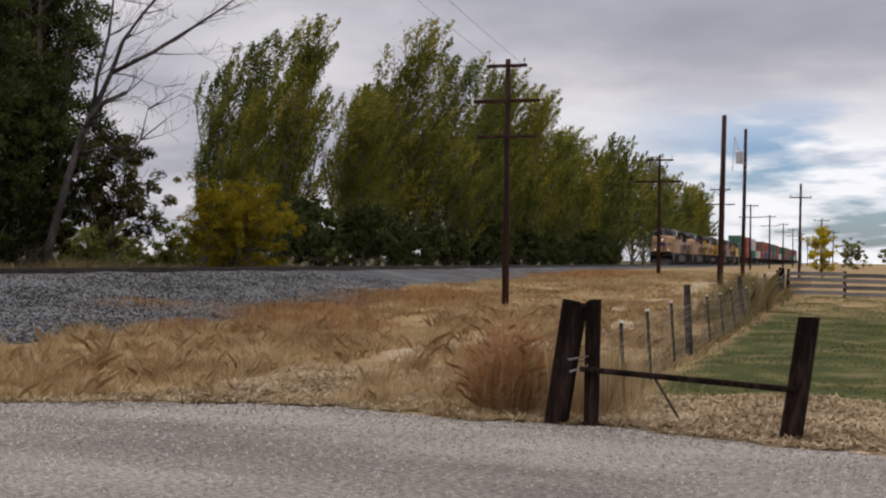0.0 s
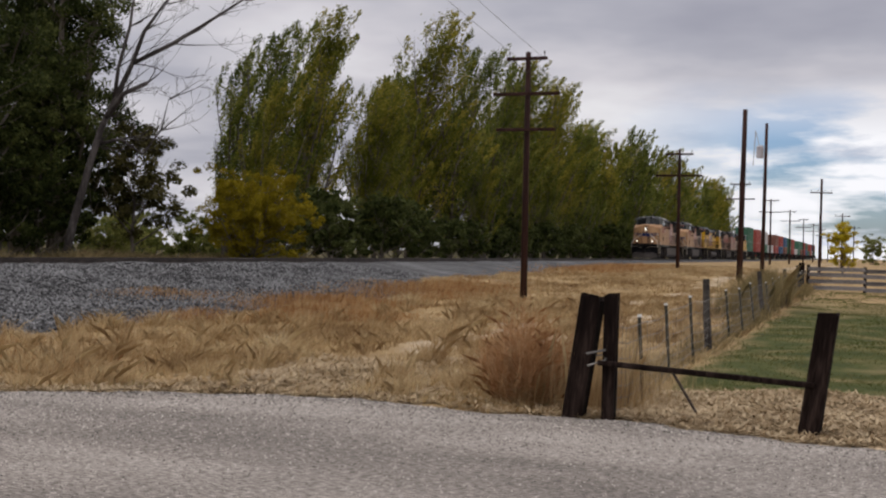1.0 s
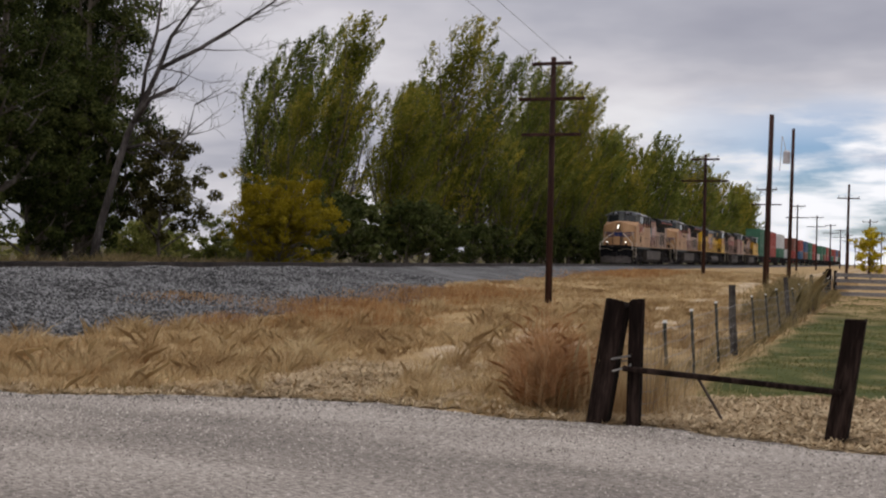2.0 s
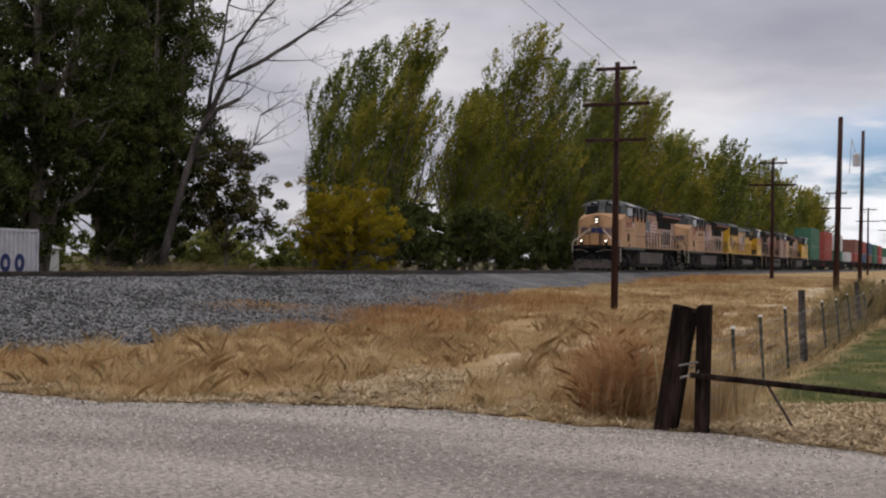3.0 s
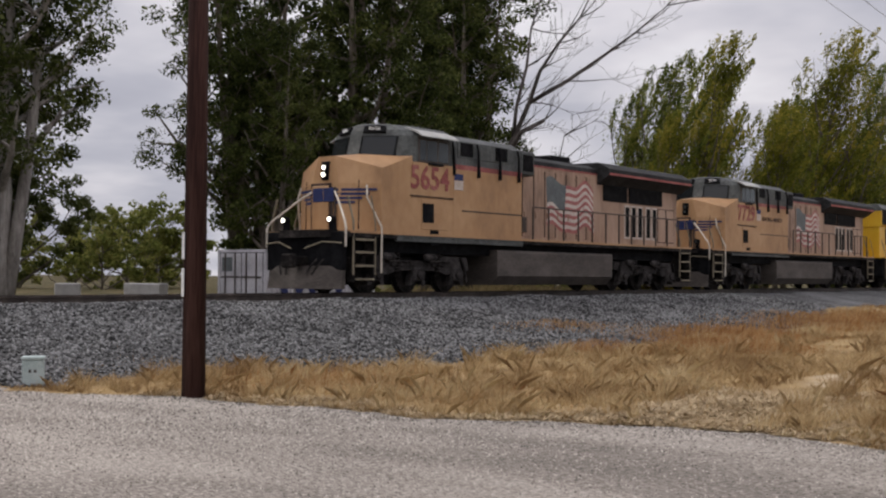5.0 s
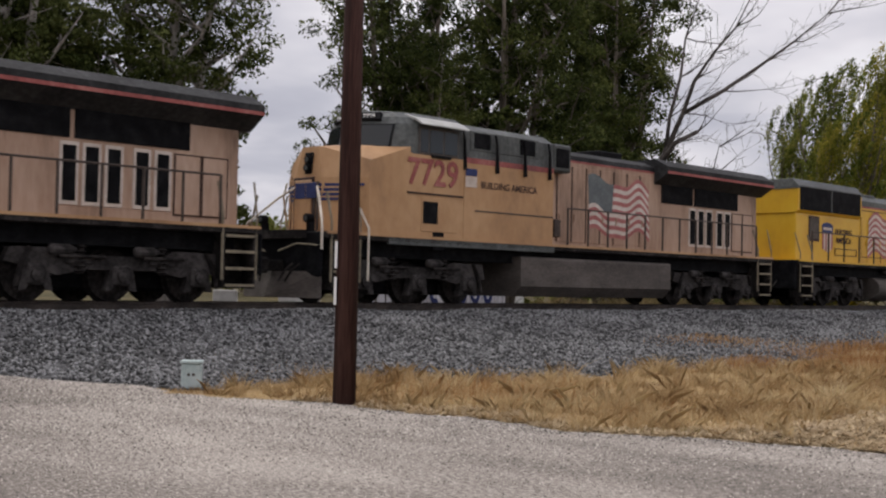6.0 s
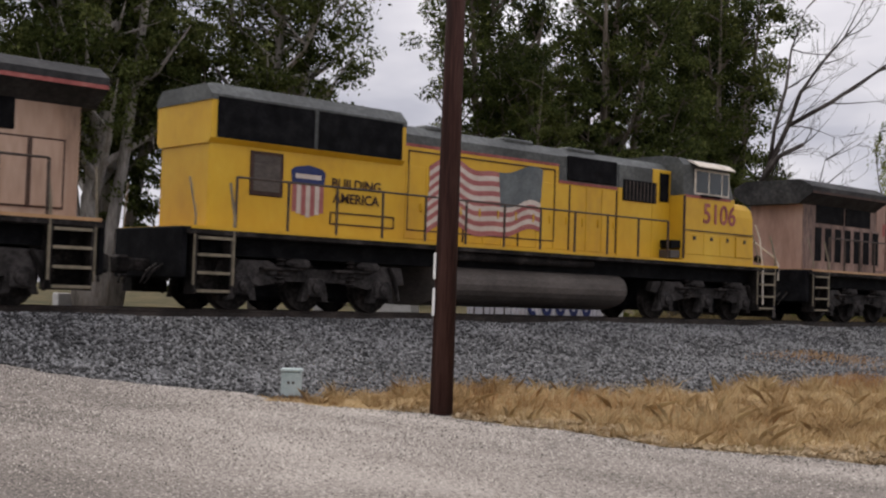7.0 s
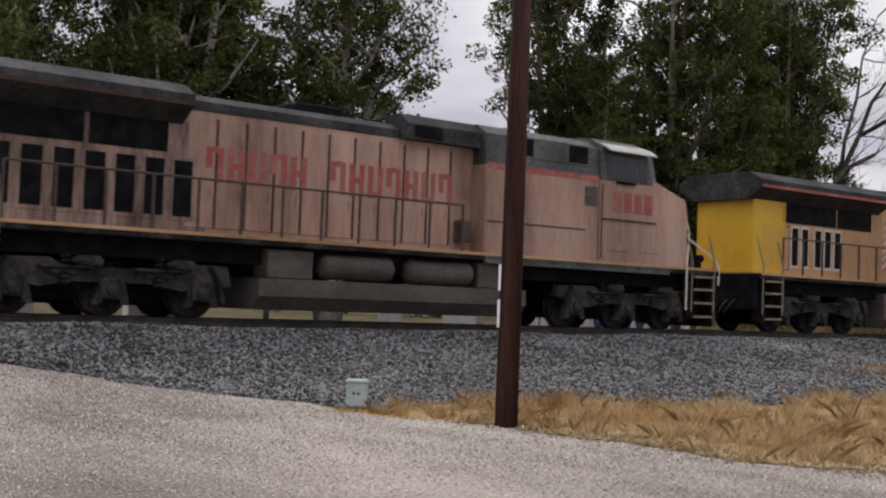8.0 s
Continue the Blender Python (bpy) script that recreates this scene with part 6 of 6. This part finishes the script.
def make_grass():
    rng = np.random.default_rng(21)

    def scatter(n, x0, x1, y0, y1, power=1.8):
        x = rng.uniform(x0, x1, n)
        y = y0 + (y1 - y0) * rng.random(n) ** power
        return x, y

    def keep(x, y):
        zb, zv = ballast_z(x, y), verge_z(x, y)
        return (y > edge(x) + 0.02) & (zv > zb - 0.01) & (x > -20.4)
    # dry verge: tufts of blades leaning outward from their middles
    cx, cy = scatter(29000, -19.5, -2.3, 9.8, 100)
    reps = 9
    cs = np.repeat(rng.uniform(0.5, 1.25, len(cx)), reps)
    ang = rng.uniform(0, 2 * np.pi, len(cx) * reps)
    rad = 0.09 * np.sqrt(rng.random(len(ang))) * cs
    x, y = np.repeat(cx, reps) + rad * np.cos(ang), np.repeat(cy, reps) + rad * np.sin(ang)
    k = keep(x, y)
    p = patchy(x, y, 1.1, 3)
    lane = (np.abs(x + 5.9 + 0.25 * (y - 12.2)) < 0.75) & (y < 16.5) | (patchy(x, y, 0.5, 41) > 0.40) & (np.minimum(np.abs(x + 6.9 + 0.3 * np.sin(y * 0.3)), np.abs(x + 5.1 + 0.3 * np.sin(y * 0.3))) < 0.5)
    k &= (rng.random(len(x)) < 0.18 + 0.9 * p) & (~lane | (rng.random(len(x)) < 0.06))
    x, y, p, ang, cs = x[k], y[k], p[k], ang[k], cs[k]
    near = np.clip((y - 12) / 60, 0, 1)
    front = np.clip((y - edge(x)) / 1.2, 0.55, 1)
    h = (0.08 + 0.20 * p * rng.uniform(0.5, 1, len(x))) * front * cs
    thing("dry_grass", "straw-coloured dry grass in uneven clumps", "grass", kind="stuff", data=soup("dry_grass", blades(x, y, ground_z(x, y) - 0.02, h, 0.0055 + 0.011 * near, rng, 0.38, (0.10, 0.04), ang), 5, M_STRAW))
    # rust-brown weeds: one big clump at the brace, patches up the bank, a strip by the road
    X, Y, H = [], [], []
    for cx, cy, sx, sy, hh, n in ((-13.6, 30.5, 1.2, 2.4, 0.42, 6000), (-14.2, 41, 1.3, 4.5, 0.45, 6000), (-16.4, 27.0, 0.5, 1.6, 0.22, 1100), (-11.6, 25.6, 1.1, 1.6, 0.45, 4500), (-15.2, 78, 2.0, 9, 0.55, 5000), (-12.0, 13.3, 2.2, 0.8, 0.36, 2600), (-13.0, 15.0, 0.9, 1.2, 0.30, 1500), (-13.6, 23.4, 0.4, 1.2, 0.4, 1500)):
        a, b = rng.normal(cx, sx, n), rng.normal(cy, sy, n)
        X.append(a); Y.append(b)
        H.append(hh * (0.35 + 0.75 * rng.random(n)) * np.exp(-0.25 * (((a - cx) / sx) ** 2 + ((b - cy) / sy) ** 2)))
    x, y, h = (np.concatenate(v) for v in (X, Y, H))
    k = (y > edge(x) + 0.05) & (x > -20.3)
    x, y, h = x[k], y[k], h[k]
    z = np.maximum(verge_z(x, y), ballast_z(x, y)) - 0.02
    thing("rust_weeds", "rust-brown dried weeds in thick tufts", "weeds", kind="stuff", data=soup("rust_weeds", blades(x, y, z, h, 0.0018 + 0.009 * np.clip((y - 12) / 40, 0, 1), rng, 0.2), 5, M_RUST))
    # thick uneven tufts of each kind standing in the verge
    for label, mat_, count, seed in (("pale straw bunch grass in thick tufts", M_STRAW, 520, 61),):
        r = np.random.default_rng(seed)
        tx = r.uniform(-17.0, -3.2, count)
        ty = edge(tx) + 0.25 + 26 * r.random(count) ** 1.7
        tall = r.uniform(0.16, 0.46, count) * (0.6 + 0.4 * step((ty - edge(tx)) / 2.0))
        reps = 80
        ang = r.uniform(0, 2 * np.pi, count * reps)
        rad = np.sqrt(r.random(count * reps)) * np.repeat(tall, reps) * 0.5
        x, y = np.repeat(tx, reps) + rad * np.cos(ang), np.repeat(ty, reps) + rad * np.sin(ang)
        h = np.repeat(tall, reps) * r.uniform(0.3, 1.1, len(x))
        ang = ang + r.normal(0, 1.1, len(x))
        k = keep(x, y) & (np.abs(x + 5.9 + 0.25 * (y - 12.2)) > 0.7)
        x, y, h, ang = x[k], y[k], h[k], ang[k]
        thing("bunch_grass", label, "grass", kind="stuff", data=soup("bunch_grass", blades(x, y, ground_z(x, y) - 0.02, h, 0.0042 + 0.008 * np.clip((y - 12) / 30, 0, 1), r, 0.45, (0.10, 0.04), ang), 5, mat_))
    rust_bush(rng)
    # pale tall stalks standing about the brace
    n = 1100
    x, y = np.concatenate([rng.normal(-2.9, 0.45, n), rng.normal(-2.75, 0.3, n)]), np.concatenate([rng.normal(13.2, 0.4, n), rng.normal(13.4, 0.6, n)])
    k = y > edge(x) + 0.15
    x, y = x[k], y[k]
    thing("tall_stalks", "pale tall dry stalks round the brace", "grass", kind="stuff", data=soup("tall_stalks", blades(x, y, verge_z(x, y) - 0.02, 0.35 + 0.65 * rng.random(len(x)), 0.0016 + 0 * x, rng, 0.16), 5, M_STRAW))
    # greenish tufts low in the verge
    x, y = scatter(26000, -17.5, -3.0, 11, 40, 1.5)
    x[:5000], y[:5000] = rng.normal(-11.5, 2.0, 5000), rng.normal(13.4, 0.8, 5000)
    k = keep(x, y) & (patchy(x, y, 1.6, 9) + rng.normal(0, 0.16, len(x)) > 0.80)
    x, y = x[k], y[k]
    h = (0.03 + 0.06 * rng.random(len(x))) * np.where(np.abs(y - 13.2) < 2, 1.25, 1.0)
    thing("green_weeds", "low green weeds among the dry grass", "weeds", kind="stuff", data=soup("green_weeds", blades(x, y, verge_z(x, y) - 0.02, h, 0.004 + 0.008 * np.clip((y - 12) / 40, 0, 1), rng, 0.35), 5, M_WEED))
    # short field grass
    x, y = scatter(90000, -2.2, 9.0, 14.5, 60, 2.0)
    k = patchy(x, y, 1.3, 14) + 0.4 * rng.random(len(x)) > 0.42
    x, y = x[k], y[k]
    h = 0.018 + 0.035 * rng.random(len(x))
    thing("field_grass", "short green pasture grass", "grass", kind="stuff", data=soup("field_grass", blades(x, y, verge_z(x, y) - 0.01, h, 0.003 + 0.011 * np.clip((y - 14) / 40, 0, 1), rng, 0.7), 5, M_FIELD))
    # weeds along the fence
    x = rng.normal(-2.60, 0.16, 16000)
    y = 14 + 46 * rng.random(16000)
    x = np.where(np.abs(y - 40) < 8, x - np.abs(rng.normal(0, 0.5, 16000)), x)
    grow = 0.35 + 0.65 * patchy(x * 0.2, y, 0.9, 17)
    h = grow * (0.2 + 0.8 * rng.random(16000)) * np.where(y > 31, 0.55, 0.40) + np.exp(-((y - 40) / 6.0) ** 2) * rng.uniform(0.2, 1.3, 16000)
    thing("fence_weeds", "tall dusty weeds growing through the wire fence", "weeds", kind="stuff", data=soup("fence_weeds", blades(x, y, verge_z(x, y) - 0.02, h, 0.002 + 0.012 * np.clip((y - 14) / 40, 0, 1), rng, 0.3), 5, M_FENCEWEED))
    # dry strip beyond the track
    x = rng.uniform(-34, -27.4, 30000)
    y = 40 + 21 * rng.random(30000)
    h = 0.45 + 0.9 * rng.random(30000) * patchy(x, y, 0.7, 19)
    thing("track_side_grass", "tall brown dry grass beyond the track", "grass", kind="stuff", data=soup("track_side_grass", blades(x, y, verge_z(x, y) - 0.02, h, 0.014 + 0 * x, rng), 5, M_FENCEWEED))
    # loose straw on the bare ground by the brace
    n = 29000
    x, y = np.concatenate([rng.uniform(-2.3, 0.8, 13000), rng.uniform(-13.5, 0.8, 8000), rng.normal(-5.6, 0.8, 8000)]), rng.uniform(11.0, 15.0, n)
    y[13000:21000] = edge(x[13000:21000]) + 0.7 * rng.random(8000) ** 1.7
    y[21000:] = 12.2 + 5.0 * rng.random(8000) ** 1.4
    x[21000:] -= 0.25 * (y[21000:] - 12.2)
    k = y > edge(x) + 0.05
    x, y = x[k], y[k]
    n = len(x)
    a = rng.uniform(0, 6.28, n)
    ln_ = rng.uniform(0.04, 0.14, n)
    c = np.stack([x, y, ground_z(x, y) + rng.uniform(0.004, 0.022, n)], 1)
    d = np.stack([np.cos(a) * ln_, np.sin(a) * ln_, rng.normal(0, 0.02, n)], 1)
    e = np.stack([-np.sin(a), np.cos(a), np.zeros(n)], 1) * 0.008
    thing("loose_straw", "loose trampled straw on bare ground", "straw", kind="stuff", data=soup("loose_straw", np.stack([c - d - e, c - d + e, c + d + e, c + d - e], 1), 4, M_PALESTRAW))


make_grass()


def make_stones():
    """Crushed rock over the near shoulder."""
    rng = np.random.default_rng(33)
    n = 62000
    x = rng.uniform(-22.2, -13.2, n)
    y = edge(x) + 0.05 + 42 * rng.random(n) ** 1.35
    z = ballast_z(x, y)
    k = z > verge_z(x, y) - 0.03
    x, y, z = x[k], y[k], z[k]
    n = len(x)
    r = rng.uniform(0.02, 0.052, n)[:, None]
    # octahedra, squashed and turned
    base = np.array([(1, 0, 0), (0, 1, 0), (-1, 0, 0), (0, -1, 0), (0, 0, 1), (0, 0, -1)], dtype=float)
    V = base[None] * rng.uniform(0.6, 1.25, (n, 6, 1)) + rng.normal(0, 0.15, (n, 6, 3))
    a = rng.uniform(0, 6.28, n)
    c, s = np.cos(a)[:, None], np.sin(a)[:, None]
    V = np.stack([V[..., 0] * c - V[..., 1] * s, V[..., 0] * s + V[..., 1] * c, V[..., 2] * 0.85 + V[..., 0] * 0.3], -1) * r[..., None]
    V += np.stack([x, y, z + 0.01], 1)[:, None, :]
    F = np.array([(0, 1, 4), (1, 2, 4), (2, 3, 4), (3, 0, 4), (1, 0, 5), (2, 1, 5), (3, 2, 5), (0, 3, 5)])
    faces = (F[None] + 6 * np.arange(n)[:, None, None]).reshape(-1)
    me = bpy.data.meshes.new("ballast_stones")
    me.vertices.add(6 * n); me.loops.add(len(faces)); me.polygons.add(len(faces) // 3)
    me.vertices.foreach_set("co", V.astype(np.float32).ravel())
    me.loops.foreach_set("vertex_index", faces.astype(np.int32))
    me.polygons.foreach_set("loop_start", np.arange(0, len(faces), 3, dtype=np.int32))
    me.polygons.foreach_set("loop_total", np.full(len(faces) // 3, 3, dtype=np.int32))
    me.materials.append(M_STONE)
    me.update(calc_edges=True)
    thing("ballast_stones", "loose angular grey ballast stones", "stones", kind="stuff", data=me)


make_stones()


def make_chips():
    """Loose chips standing up out of the road's seal coat."""
    rng = np.random.default_rng(44)
    n = 55000
    x = rng.uniform(-19, 2.5, n)
    y = 3.0 + (edge(x) - 3.0) * rng.random(n)
    k = (-x * 0.25 < y) & (np.hypot(x, y) > 5.0)
    x, y = x[k], y[k]
    n = len(x)
    r = rng.uniform(0.004, 0.0125, n) * np.clip(np.hypot(x, y) / 10, 0.7, 1.4)
    a = rng.uniform(0, 6.28, n)
    z = road_z(x) - 0.03 * step((y - edge(x) + 0.4) / 0.4)
    c = np.stack([x, y, z], 1)
    corner = [c + np.stack([np.cos(a + t) * r, np.sin(a + t) * r, -0.002 + 0 * r], 1) for t in (0, 2.1, 4.2)]
    top = c + np.stack([rng.normal(0, 0.3, n) * r, rng.normal(0, 0.3, n) * r, r * rng.uniform(0.6, 1.2, n)], 1)
    V = np.stack([*corner, top], 1)
    F = np.array([(0, 1, 3), (1, 2, 3), (2, 0, 3)])
    faces = (F[None] + 4 * np.arange(n)[:, None, None]).reshape(-1)
    me = bpy.data.meshes.new("road_chips")
    me.vertices.add(4 * n); me.loops.add(len(faces)); me.polygons.add(len(faces) // 3)
    me.vertices.foreach_set("co", V.astype(np.float32).ravel())
    me.loops.foreach_set("vertex_index", faces.astype(np.int32))
    me.polygons.foreach_set("loop_start", np.arange(0, len(faces), 3, dtype=np.int32))
    me.polygons.foreach_set("loop_total", np.full(len(faces) // 3, 3, dtype=np.int32))
    me.materials.append(M_CHIP)
    me.update(calc_edges=True)
    thing("road_chips", "loose pale and dark stone chips on the road", "stones", kind="stuff", data=me)


make_chips()


def motions():
    """The train comes on along the track."""
    for item in LOCOS:
        ob, off, back = item[:3]
        z = RAIL_TOP + (item[3] if len(item) > 3 else 0.0)
        if back:
            walk(ob, [(t, pose(TRACK, y + off + 22.3, z, 0, 0, 180)) for t, y in NOSE])
        else:
            walk(ob, [(t, pose(TRACK, y + off, z)) for t, y in NOSE])


motions()
